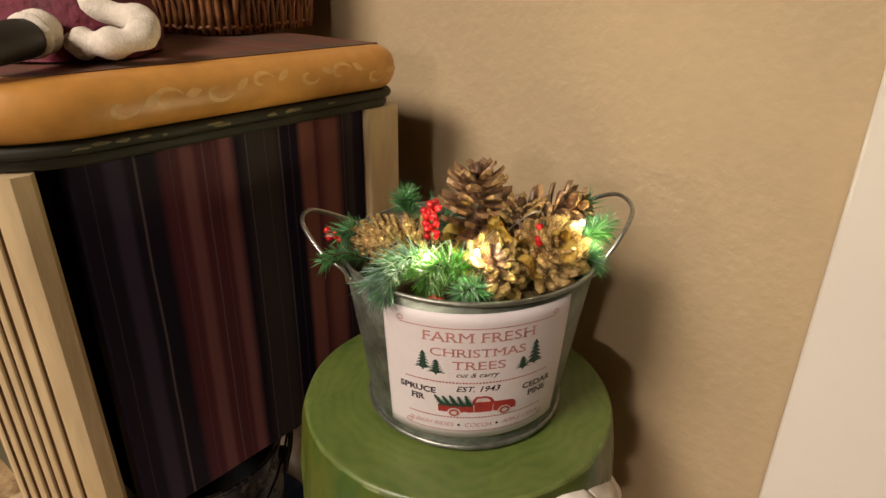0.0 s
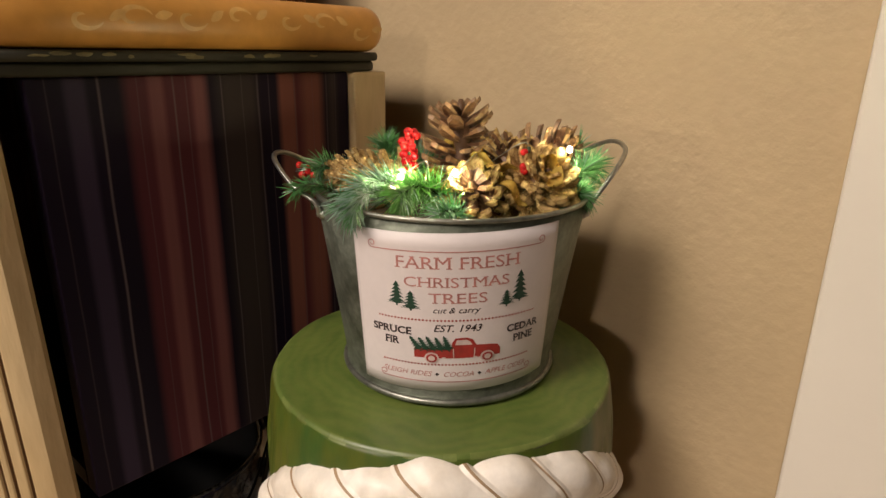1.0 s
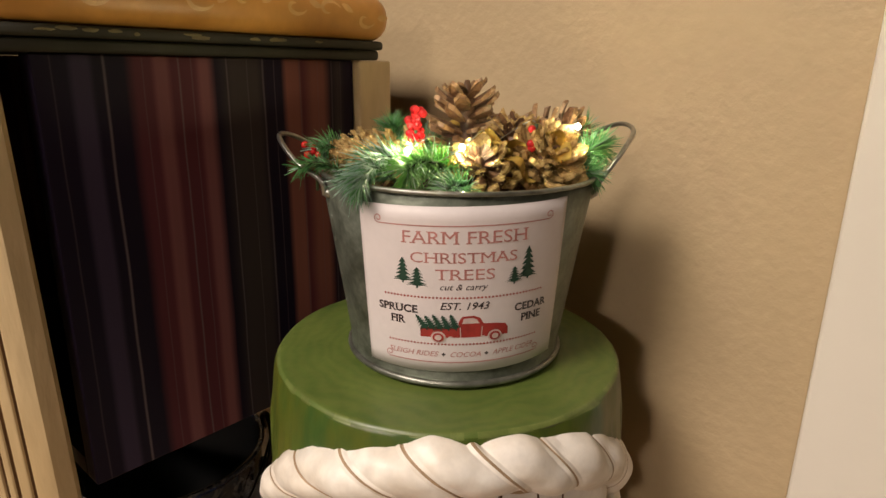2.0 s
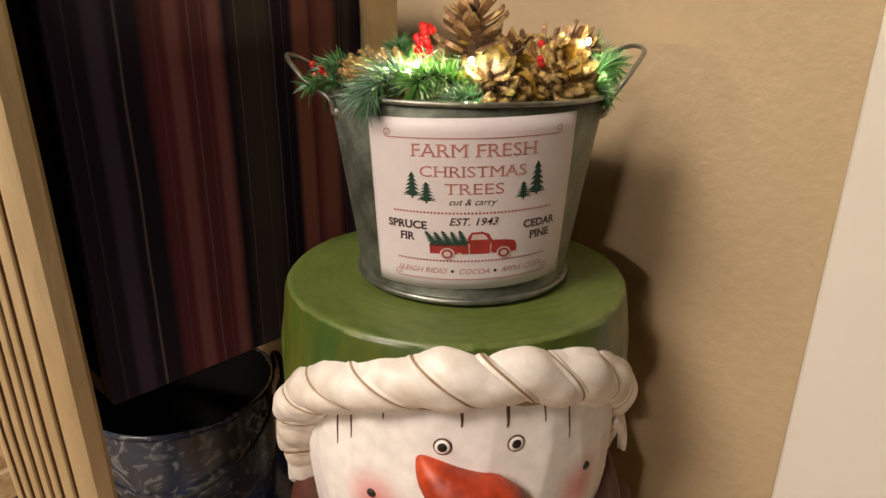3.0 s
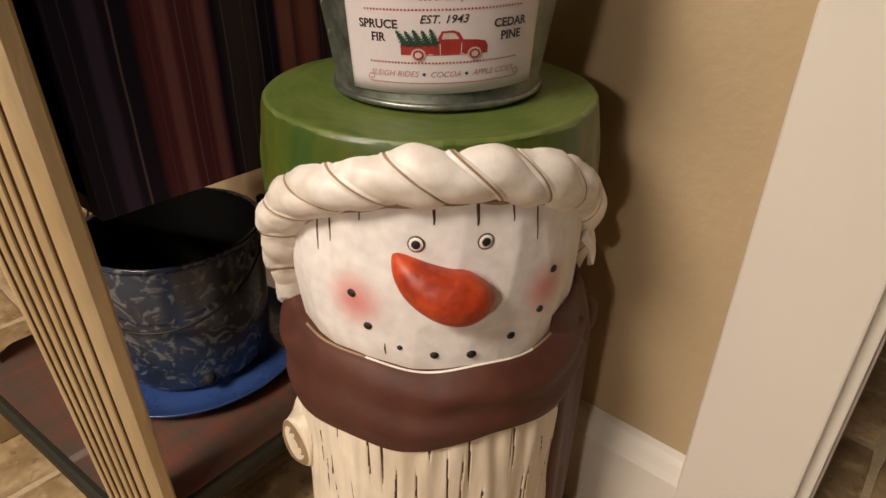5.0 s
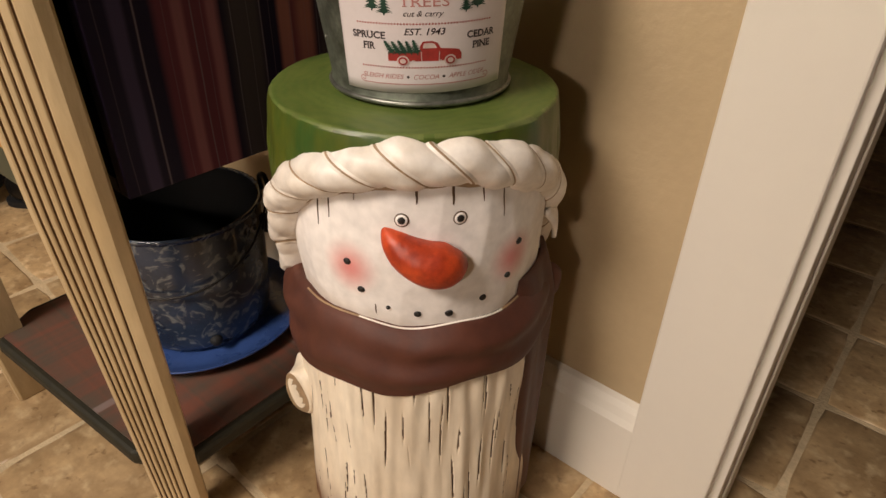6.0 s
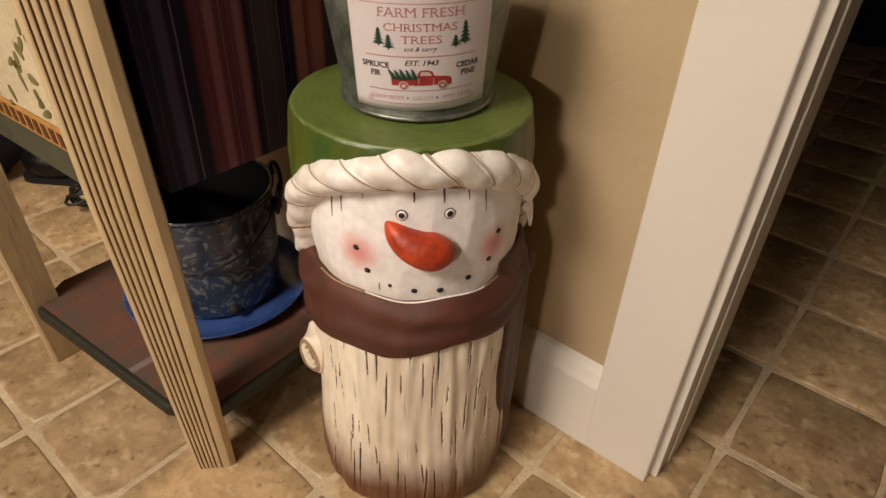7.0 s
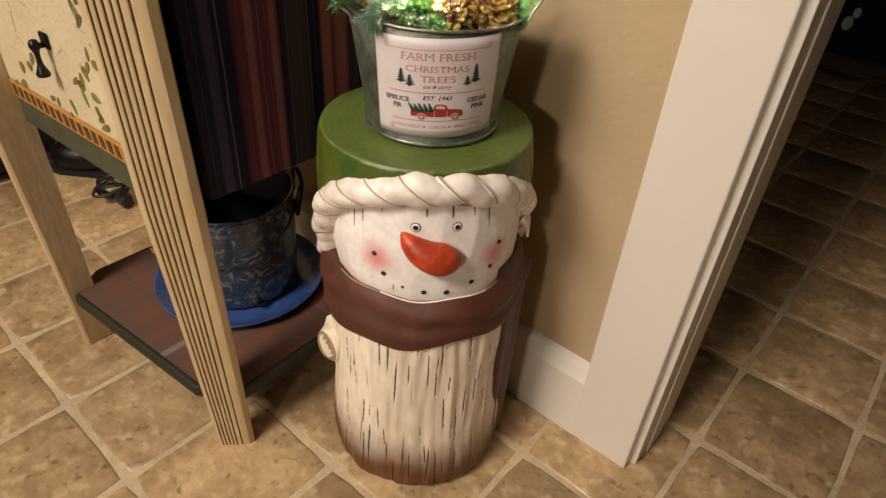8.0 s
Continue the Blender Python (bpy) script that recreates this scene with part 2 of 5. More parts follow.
M["leaf"] = mat("leaf_paint", (0.19, 0.165, 0.055), 0.5, vary=0.4, scale=120)
M["iron"] = mat("black_iron", (0.020, 0.017, 0.015), 0.38, metal=0.6, vary=0.3, bump=0.0004)


def crackle_cream():
    m = mat("crackle_cream", (0.62, 0.52, 0.34), 0.4, vary=0.1, scale=14)
    n, l = m.node_tree.nodes, m.node_tree.links
    w = n.new("ShaderNodeTexVoronoi")
    w.feature = "DISTANCE_TO_EDGE"
    w.inputs["Scale"].default_value = 30
    mp = n.new("ShaderNodeMapping")
    mp.inputs["Scale"].default_value = (0.5, 1.0, 1.6)
    l.new(n["Texture Coordinate"].outputs["Object"], mp.inputs[0])
    l.new(mp.outputs[0], w.inputs["Vector"])
    gate = n.new("ShaderNodeTexNoise")
    gate.inputs["Scale"].default_value = 35
    l.new(n["Texture Coordinate"].outputs["Object"], gate.inputs["Vector"])
    f = add_math(n, l, "SUBTRACT", 1.0, add_math(n, l, "MULTIPLY", w.outputs["Distance"], 40.0), True)
    f = add_math(n, l, "MULTIPLY", f, add_math(n, l, "MULTIPLY", add_math(n, l, "SUBTRACT", gate.outputs["Fac"], 0.5), 6.0, True))
    mix_over(m, (0.30, 0.20, 0.08), f)
    return m


M["drawer"] = crackle_cream()


def striped(name, axis, scale, thin, colors, rough=0.62, cross=None):
    """Brushed stripes in several widths, with thin pale lines between; cross: the second way of a plaid."""
    m = bpy.data.materials.new(name)
    m.use_nodes = True
    n, l = m.node_tree.nodes, m.node_tree.links
    b = n["Principled BSDF"]
    b.inputs["Roughness"].default_value = rough
    b.inputs["Specular IOR Level"].default_value = 0.1
    tc = n.new("ShaderNodeTexCoord")
    sep = n.new("ShaderNodeSeparateXYZ")
    l.new(tc.outputs["Object"], sep.inputs[0])

    def along(ax, k, seed):
        com = n.new("ShaderNodeCombineXYZ")
        l.new(add_math(n, l, "MULTIPLY", sep.outputs[ax], k), com.inputs["X"])
        com.inputs["Y"].default_value = seed
        other = [a for a in "XYZ" if a != ax]
        l.new(add_math(n, l, "MULTIPLY", sep.outputs[other[-1]], k * 0.012), com.inputs["Z"])
        nz = n.new("ShaderNodeTexNoise")
        nz.inputs["Scale"].default_value, nz.inputs["Detail"].default_value, nz.inputs["Roughness"].default_value = 1.0, 2.0, 0.6
        l.new(com.outputs[0], nz.inputs["Vector"])
        return nz.outputs["Fac"]

    def colour(ax, seed):
        ramp = n.new("ShaderNodeValToRGB")
        e = ramp.color_ramp.elements
        while len(e) < len(colors):
            e.new(0.5)
        for i, c in enumerate(colors):
            e[i].position = 0.30 + 0.42 * i / (len(colors) - 1)
            e[i].color = (*c, 1)
        l.new(along(ax, scale, seed), ramp.inputs[0])
        return ramp.outputs[0]

    base = colour(axis, 3.1)
    lines = along(axis, thin, 8.7)
    f = add_math(n, l, "MULTIPLY", add_math(n, l, "SUBTRACT", lines, 0.61), 14.0, True)
    if cross:
        mixc = n.new("ShaderNodeMix")
        mixc.data_type = "RGBA"
        mixc.inputs["Factor"].default_value = 0.5
        l.new(base, mixc.inputs["A"])
        l.new(colour(cross, 5.5), mixc.inputs["B"])
        base = mixc.outputs["Result"]
        f = add_math(n, l, "MAXIMUM", f, add_math(n, l, "MULTIPLY", add_math(n, l, "SUBTRACT", along(cross, thin, 2.2), 0.64), 16.0, True))
    f = add_math(n, l, "MULTIPLY", f, 0.6)
    mix = n.new("ShaderNodeMix")
    mix.data_type = "RGBA"
    l.new(f, mix.inputs["Factor"])
    l.new(base, mix.inputs["A"])
    mix.inputs["B"].default_value = (0.26, 0.21, 0.20, 1)
    l.new(mix.outputs["Result"], b.inputs["Base Color"])
    nz = n.new("ShaderNodeTexNoise")
    nz.inputs["Scale"].default_value = 60
    l.new(tc.outputs["Object"], nz.inputs["Vector"])
    bn = n.new("ShaderNodeBump")
    bn.inputs["Distance"].default_value = 0.0006
    l.new(nz.outputs["Fac"], bn.inputs["Height"])
    l.new(bn.outputs[0], b.inputs["Normal"])
    return m


def side_stripes():
    """Hand-painted upright stripes, front to back: navy, grey and burgundy bands with thin pale lines that waver a little."""
    m = mat("painted_stripes", (0.02, 0.02, 0.02), 0.5, vary=0.5, scale=14, fine=140, bump=0.0005, bump_scale=60, stretch=(1, 1, 0.1))
    n, l = m.node_tree.nodes, m.node_tree.links
    b = n["Principled BSDF"]
    b.inputs["Specular IOR Level"].default_value = 0.12
    streak = b.inputs["Base Color"].links[0].from_socket
    sep = n.new("ShaderNodeSeparateXYZ")
    l.new(n["Texture Coordinate"].outputs["Object"], sep.inputs[0])
    wob = n.new("ShaderNodeTexNoise")
    wob.inputs["Scale"].default_value, wob.inputs["Detail"].default_value = 9, 2
    l.new(n["Texture Coordinate"].outputs["Object"], wob.inputs["Vector"])
    y = add_math(n, l, "ADD", sep.outputs["Y"], add_math(n, l, "MULTIPLY", add_math(n, l, "SUBTRACT", wob.outputs["Fac"], 0.5), 0.004))
    mr = n.new("ShaderNodeMapRange")
    mr.inputs["From Min"].default_value, mr.inputs["From Max"].default_value = 0.0, 0.222
    l.new(y, mr.inputs[0])
    black, grey, wine, rose, olive, brown = (0.0085, 0.0045, 0.0140), (0.038, 0.026, 0.052), (0.085, 0.020, 0.028), (0.170, 0.062, 0.066), (0.036, 0.026, 0.026), (0.190, 0.070, 0.054)
    bands = ((0.0, black), (0.125, black), (0.14, grey), (0.172, grey), (0.185, black), (0.255, black), (0.28, wine), (0.32, wine), (0.335, rose), (0.36, rose), (0.375, wine), (0.44, wine), (0.455, rose), (0.475, rose), (0.50, black), (0.55, olive), (0.63, olive), (0.66, black), (0.715, black), (0.735, brown), (0.775, brown), (0.79, wine), (0.83, brown), (0.87, brown), (0.90, black), (0.93, olive), (0.955, black))
    ramp = n.new("ShaderNodeValToRGB")
    e = ramp.color_ramp.elements
    while len(e) < len(bands):
        e.new(0.5)
    for k, (p, c) in enumerate(bands):
        e[k].position, e[k].color = p, (*c, 1)
    l.new(mr.outputs[0], ramp.inputs[0])
    mix = n.new("ShaderNodeMix")
    mix.data_type = "RGBA"
    mix.inputs["Factor"].default_value = 0.95
    l.new(streak, mix.inputs["A"])
    l.new(ramp.outputs[0], mix.inputs["B"])
    l.new(mix.outputs["Result"], b.inputs["Base Color"])
    gate = n["Noise Texture"].outputs["Fac"]
    total = None
    for p, w, a in ((0.045, 0.0045, 0.55), (0.095, 0.003, 0.3), (0.208, 0.0050, 0.8), (0.30, 0.003, 0.3), (0.395, 0.0042, 0.6), (0.43, 0.003, 0.35), (0.535, 0.0038, 0.5), (0.60, 0.003, 0.3), (0.652, 0.0048, 0.6), (0.69, 0.003, 0.35), (0.782, 0.0042, 0.5), (0.85, 0.003, 0.35), (0.905, 0.0042, 0.5), (0.94, 0.003, 0.3)):
        d = add_math(n, l, "DIVIDE", add_math(n, l, "ABSOLUTE", add_math(n, l, "SUBTRACT", mr.outputs[0], p)), w)
        q = add_math(n, l, "MULTIPLY", add_math(n, l, "SUBTRACT", 1.0, d, True), a)
        total = q if total is None else add_math(n, l, "MAXIMUM", total, q)
    mix_over(m, (0.145, 0.110, 0.118), add_math(n, l, "MULTIPLY", total, add_math(n, l, "MULTIPLY", gate, 1.7, True)))
    return m


M["stripes"] = side_stripes()
PLAID = ((0.085, 0.066, 0.050), (0.165, 0.072, 0.050), (0.095, 0.074, 0.058), (0.180, 0.070, 0.048), (0.080, 0.072, 0.062))
M["plaid"] = striped("painted_plaid", "X", 26.0, 34.0, PLAID, 0.4, cross="Y")


def marbled_enamel():
    m = mat("marbled_enamel", (0.026, 0.042, 0.078), 0.22, vary=0.5, scale=12, second=(0.012, 0.013, 0.016), second_amount=0.8, coat=0.3)
    n, l = m.node_tree.nodes, m.node_tree.links
    sw = n.new("ShaderNodeTexNoise")
    sw.inputs["Scale"].default_value, sw.inputs["Detail"].default_value, sw.inputs["Distortion"].default_value = 44, 3, 2.4
    l.new(n["Texture Coordinate"].outputs["Object"], sw.inputs["Vector"])
    f = add_math(n, l, "MULTIPLY", add_math(n, l, "SUBTRACT", sw.outputs["Fac"], 0.53), 9.0, True)
    mix_over(m, (0.27, 0.28, 0.26), add_math(n, l, "MULTIPLY", f, 0.45))
    return m


M["enamel"] = marbled_enamel()
M["pot_inside"] = mat("pot_inside", (0.006, 0.006, 0.007), 0.75, vary=0.3)
M["saucer"] = mat("blue_glaze", (0.040, 0.085, 0.27), 0.28, vary=0.2, scale=20, coat=0.3)
M["wicker"] = random_tint(mat("wicker", (0.25, 0.10, 0.038), 0.42, vary=0.45, scale=60, fine=200, bump=0.0008), 0.6, 1.35)
M["fur"] = mat("white_fur", (0.72, 0.64, 0.54), 0.95, vary=0.08, scale=60, bump=0.0007, bump_scale=700)
M["burgundy"] = mat("burgundy_cloth", (0.15, 0.018, 0.035), 0.8, vary=0.4, scale=50, bump=0.002, bump_scale=180)
M["boot"] = mat("boot_black", (0.010, 0.010, 0.011), 0.5, vary=0.3, scale=60)
M["rubber"] = mat("cord_rubber", (0.014, 0.012, 0.011), 0.45, vary=0.2)
M["navy"] = mat("navy_weave", (0.012, 0.013, 0.030), 0.9, vary=0.4, scale=80, bump=0.002, bump_scale=220)
M["print_white"] = mat("woven_white", (0.80, 0.78, 0.74), 0.9, vary=0.2, scale=100)


# ---- building helpers ----
def thing(name, m, label, category, group="", kind=""):
    ob = new(name)
    ob.empty_display_size = 0.05
    ob.matrix_world = m
    return tagged(ob, label, category, group, kind)


def obj(name, verts, faces, mats, parent=None, label="", slots=None, smooth=True, m=None):
    me = bpy.data.meshes.new(name)
    me.from_pydata(verts, [], faces)
    for k in mats:
        me.materials.append(M[k])
    if slots is not None:
        me.polygons.foreach_set("material_index", slots)
    me.polygons.foreach_set("use_smooth", [smooth] * len(me.polygons))
    me.update()
    ob = new(name, me)
    if m is not None:
        ob.matrix_local = m
    if parent:
        ob.parent = parent
    if label:
        ob["label"] = label
    return ob


def part(name, bm, material, parent, label="", smooth=False, m=None):
    me = bpy.data.meshes.new(name)
    bmesh.ops.recalc_face_normals(bm, faces=bm.faces)
    bm.to_mesh(me)
    bm.free()
    for k in (material if isinstance(material, (list, tuple)) else [material]):
        me.materials.append(M[k])
    me.polygons.foreach_set("use_smooth", [smooth] * len(me.polygons))
    ob = new(name, me)
    if m is not None:
        ob.matrix_local = m
    if parent:
        ob.parent = parent
    if label:
        ob["label"] = label
    return ob


def box(x0, x1, y0, y1, z0, z1, bevel=0.0, segs=2):
    bm = bmesh.new()
    bmesh.ops.create_cube(bm, size=1, matrix=Matrix.Translation(((x0 + x1) / 2, (y0 + y1) / 2, (z0 + z1) / 2)) @ Matrix.Diagonal((x1 - x0, y1 - y0, z1 - z0, 1)))
    if bevel:
        bmesh.ops.bevel(bm, geom=bm.edges[:], offset=bevel, segments=segs, profile=0.5, affect="EDGES")
    return bm


def join(*bms):
    out = bms[0]
    for b in bms[1:]:
        me = bpy.data.meshes.new("tmp")
        b.to_mesh(me)
        out.from_mesh(me)
        bpy.data.meshes.remove(me)
        b.free()
    return out


def prism(points, z0, z1, bevel=0.0):
    """An upright prism over a plan outline."""
    bm = bmesh.new()
    low = [bm.verts.new((x, y, z0)) for x, y in points]
    top = [bm.verts.new((x, y, z1)) for x, y in points]
    k = len(points)
    bm.faces.new(low[::-1])
    bm.faces.new(top)
    for i in range(k):
        bm.faces.new((low[i], low[(i + 1) % k], top[(i + 1) % k], top[i]))
    if bevel:
        bmesh.ops.bevel(bm, geom=bm.edges[:], offset=bevel, segments=2, profile=0.5, affect="EDGES")
    return bm


def lathe(profile, segs=64):
    """A turned body about z from (radius, height) pairs."""
    verts, faces = [], []
    for r, z in profile:
        for i in range(segs):
            a = 2 * math.pi * i / segs
            verts.append((r * math.cos(a), r * math.sin(a), z))
    for j in range(len(profile) - 1):
        for i in range(segs):
            k = (i + 1) % segs
            faces.append((j * segs + i, j * segs + k, (j + 1) * segs + k, (j + 1) * segs + i))
    return verts, faces


def tube(points, radius, segs=8, closed=False):
    """A round wire along a line of points; radius may be a list."""
    pts = [Vector(p) for p in points]
    k = len(pts)
    rad = radius if isinstance(radius, (list, tuple)) else [radius] * k
    verts, faces = [], []
    side = None
    for i, p in enumerate(pts):
        a = pts[(i - 1) % k] if closed or i > 0 else p
        b = pts[(i + 1) % k] if closed or i < k - 1 else p
        d = (b - a).normalized()
        if side is None:
            side = d.orthogonal().normalized()
        side = (side - d * side.dot(d)).normalized()
        up = d.cross(side)
        for s in range(segs):
            t = 2 * math.pi * s / segs
            verts.append(tuple(p + (side * math.cos(t) + up * math.sin(t)) * rad[i]))
    for i in range(k if closed else k - 1):
        j = (i + 1) % k
        for s in range(segs):
            q = (s + 1) % segs
            faces.append((i * segs + s, i * segs + q, j * segs + q, j * segs + s))
    if not closed:
        faces.append(tuple(range(segs))[::-1])
        faces.append(tuple((k - 1) * segs + s for s in range(segs)))
    return verts, faces


def merge(*vf):
    verts, faces = [], []
    for v, f in vf:
        o = len(verts)
        verts += list(v)
        faces += [tuple(i + o for i in q) for q in f]
    return verts, faces


def ball(c, r, squash=(1, 1, 1), segs=12, rings=8):
    verts, faces = [], []
    for j in range(rings + 1):
        a = math.pi * j / rings
        for i in range(segs):
            b = 2 * math.pi * i / segs
            verts.append((c[0] + r * squash[0] * math.sin(a) * math.cos(b), c[1] + r * squash[1] * math.sin(a) * math.sin(b), c[2] + r * squash[2] * math.cos(a)))
    for j in range(rings):
        for i in range(segs):
            k = (i + 1) % segs
            faces.append((j * segs + i, (j + 1) * segs + i, (j + 1) * segs + k, j * segs + k))
    return verts, faces


def bend(points, steps=8):
    """A smooth line through a few points."""
    p = [Vector(q) for q in points]
    p = [p[0] * 2 - p[1]] + p + [p[-1] * 2 - p[-2]]
    out = []
    for i in range(1, len(p) - 2):
        for s in range(steps):
            t = s / steps
            a, b, c, d = p[i - 1], p[i], p[i + 1], p[i + 2]
            out.append(0.5 * ((2 * b) + (c - a) * t + (2 * a - 5 * b + 4 * c - d) * t * t + (3 * b - 3 * c + d - a) * t ** 3))
    out.append(p[-2])
    return out


# ---- room ----
X_WEST, X_EAST, Y_SOUTH, Y_FAR, H = -3.2, 3.0, -5.0, 3.2, 2.42


def structure(name, bm, material, label, category="", smooth=False):
    return tagged(part(name, bm, material, None, label, smooth), label, category or name.split("_")[0], "", "structure")


structure("wall_north", box(X_WEST, -0.0222, 0.0, 0.107, 0.0, H), "wall", "tan painted wall with orange-peel texture", "wall")
structure("wall_north_east", join(box(0.88, X_EAST, 0.0, 0.107, 0.0, H), box(-0.0222, 0.88, 0.0, 0.107, 2.0705, H)), "wall", "tan painted wall beside the doorway", "wall")
# unseen walls close the room; their dark colour keeps the fill light low
structure("wall_west", box(X_WEST - 0.1, X_WEST, Y_SOUTH, Y_FAR, 0, H), "dark_wall", "unseen side wall, coloured dark to cut bounce", "wall")
structure("wall_east", box(X_EAST, X_EAST + 0.1, Y_SOUTH, Y_FAR, 0, H), "dark_wall", "unseen side wall, coloured dark to cut bounce", "wall")
structure("wall_south", box(X_WEST, X_EAST, Y_SOUTH - 0.1, Y_SOUTH, 0, H), "dark_wall", "unseen back wall, coloured dark to cut bounce", "wall")
structure("wall_far", box(X_WEST, X_EAST, Y_FAR, Y_FAR + 0.1, 0, H), "dark_wall", "wall closing the next room, its dimness put in the colour", "wall")
structure("ceiling", box(X_WEST, X_EAST, Y_SOUTH, Y_FAR, H, H + 0.08), "ceiling", "off-white textured ceiling", "ceiling")

# door lining: casing on the wall, jamb inside the opening
door_frame = thing("door_1", pose(0, 0, 0), "white painted open doorway with flat casing", "doorway", kind="structure")
part("casing", box(-0.083, 0.0, -0.017, -0.0005, 0, 2.10, 0.0022), "trim", door_frame)
part("jamb", box(-0.0222, 0.0085, -0.0002, 0.108, 0, 2.07, 0.0012), "trim", door_frame)
part("door_stop", box(0.0088, 0.0112, 0.030, 0.070, 0, 2.06, 0.0008), "trim", door_frame)
part("head_casing", box(-0.083, 0.963, -0.017, -0.0005, 2.1005, 2.18, 0.002), "trim", door_frame)
part("casing", box(0.88, 0.963, -0.017, -0.0005, 0, 2.10, 0.0022), "trim", door_frame)


def baseboard_profile(x0, x1):
    bm = bmesh.new()
    prof = [(0, 0), (-0.0160, 0), (-0.0160, 0.100), (-0.0125, 0.107), (-0.0095, 0.116), (-0.006, 0.122), (0, 0.125)]
    a = [bm.verts.new((x0, y - 0.0004, z)) for y, z in prof]
    b = [bm.verts.new((x1, y - 0.0004, z)) for y, z in prof]
    for i in range(len(prof)):
        j = (i + 1) % len(prof)
        bm.faces.new((a[i], a[j], b[j], b[i]))
    bm.faces.new(a)
    bm.faces.new(b[::-1])
    return bm


structure("baseboard", baseboard_profile(X_WEST, -0.0815), "trim", "white painted baseboard with a moulded top edge", "baseboard")

# ---- log-shaped snowman stool: one figure ----
STATUE = pose(-0.2580, -0.1441, 0, 0, 0, 48) @ Matrix.Diagonal((1.0148, 1.0148, 1.0707, 1))


def carve(x, y, z, k):
    d = noise.voronoi(Vector((x, y, z)) * k)[0]
    return d[0]


def snowman():
    verts, faces, slots = [], [], []
    names = ["bark", "crack", "face", "cream", "seam", "hat", "hat_side", "hat_edge", "scarf", "nose", "black"]
    rng = random.Random(5)

    def add(v, f, s):
        o = len(verts)
        verts.extend(v)
        faces.extend(tuple(i + o for i in q) for q in f)
        slots.extend(s if isinstance(s, list) else [names.index(s)] * len(f))

    def P(phi, z, r):
        return (r * math.sin(phi), -r * math.cos(phi), z)

    # trunk with cracks
    NP, NZ, top = 1300, 120, 0.262
    cracks = []
    for row in range(6):
        for k in range(33):
            ph = (k + rng.uniform(-0.45, 0.45)) * 2 * math.pi / 33
            cracks.append((ph, row * 0.042 + rng.uniform(-0.025, 0.025), rng.uniform(0.022, 0.085), rng.uniform(0.9, 2.6), rng.uniform(0.0030, 0.0066), rng.uniform(-0.05, 0.05)))
    R = np.zeros((NZ + 1, NP))
    depth = np.zeros((NZ + 1, NP))
    zs = np.linspace(0, top, NZ + 1)
    ph = np.linspace(0, 2 * math.pi, NP, endpoint=False)
    for cp, cz, ln, dp, wd, tilt in cracks:
        t = (zs - cz) / ln
        rows = np.where((t > 0) & (t < 1))[0]
        for j in rows:
            c = cp + tilt * (t[j] - 0.5) * 0.5 + 0.0012 * math.sin(zs[j] * 140 + cp * 9)
            d = (ph - c + math.pi) % (2 * math.pi) - math.pi
            w = wd * (0.35 + 0.65 * math.sin(math.pi * t[j]) ** 0.6)
            depth[j] = np.maximum(depth[j], dp * 0.001 * np.exp(-(d / w) ** 2) * min(1, 4 * t[j], 4 * (1 - t[j])))
    for j in range(NZ + 1):
        z = zs[j]
        for i in range(NP):
            c = math.cos(ph[i])
            r = 0.1045 + 0.006 * max(0, c) + 0.004 * math.exp(-((z - 0.03) / 0.05) ** 2)
            x, y = math.sin(ph[i]), -c
            r += 0.0030 * noise.noise(Vector((x * 3.2, y * 3.2, z * 14))) + 0.0016 * noise.noise(Vector((x * 13, y * 13, z * 16)))
            r += 0.0011 * math.sin(ph[i] * 37 + 2 * noise.noise(Vector((x * 4, y * 4, z * 10)))) * 0.5
            r -= 0.008 * min(1, max(0, (z - 0.236) / 0.006))
            if z < 0.014:
                r -= 0.012 * (1 - z / 0.014) ** 2
            R[j, i] = r - depth[j, i]
    v = [P(ph[i], zs[j], R[j, i]) for j in range(NZ + 1) for i in range(NP)]
    f, s = [], []
    for j in range(NZ):
        for i in range(NP):
            k = (i + 1) % NP
            f.append((j * NP + i, j * NP + k, (j + 1) * NP + k, (j + 1) * NP + i))
            s.append(1 if (depth[j, i] + depth[j, k] + depth[j + 1, i] + depth[j + 1, k]) > 0.0026 else 0)
    f.append(tuple(range(NP))[::-1])
    s.append(0)
    add(v, f, s)

    # cut branch stub with turned rings
    c = Vector(P(radians(-78), 0.168, 0.0985))
    out = Vector(P(radians(-50), 0, 1)).normalized()
    side, up = out.cross(Vector((0, 0, 1))).normalized(), Vector((0, 0, 1))
    prof = [(0.026, 0.0), (0.0215, 0.006), (0.0195, 0.013), (0.0185, 0.017), (0.0170, 0.0200), (0.0150, 0.0172), (0.0128, 0.0198), (0.0105, 0.0165), (0.0082, 0.0196), (0.0058, 0.0162), (0.0030, 0.0194), (0.0003, 0.0190)]
    v, f, s = [], [], []
    for k, (r, d) in enumerate(prof):
        for i in range(28):
            a = 2 * math.pi * i / 28
            w = 1 + 0.07 * math.sin(3 * a + k)
            v.append(tuple(c + out * d + (side * math.cos(a) + up * 1.15 * math.sin(a)) * r * w))
    for k in range(len(prof) - 1):
        for i in range(28):
            q = (i + 1) % 28
            f.append((k * 28 + i, k * 28 + q, (k + 1) * 28 + q, (k + 1) * 28 + i))
            s.append(4 if k in (4, 5, 7, 9) else 0)
    add(v, f, s)

    # head
    def head_r(a, z):
        aw = (a + math.pi) % (2 * math.pi) - math.pi
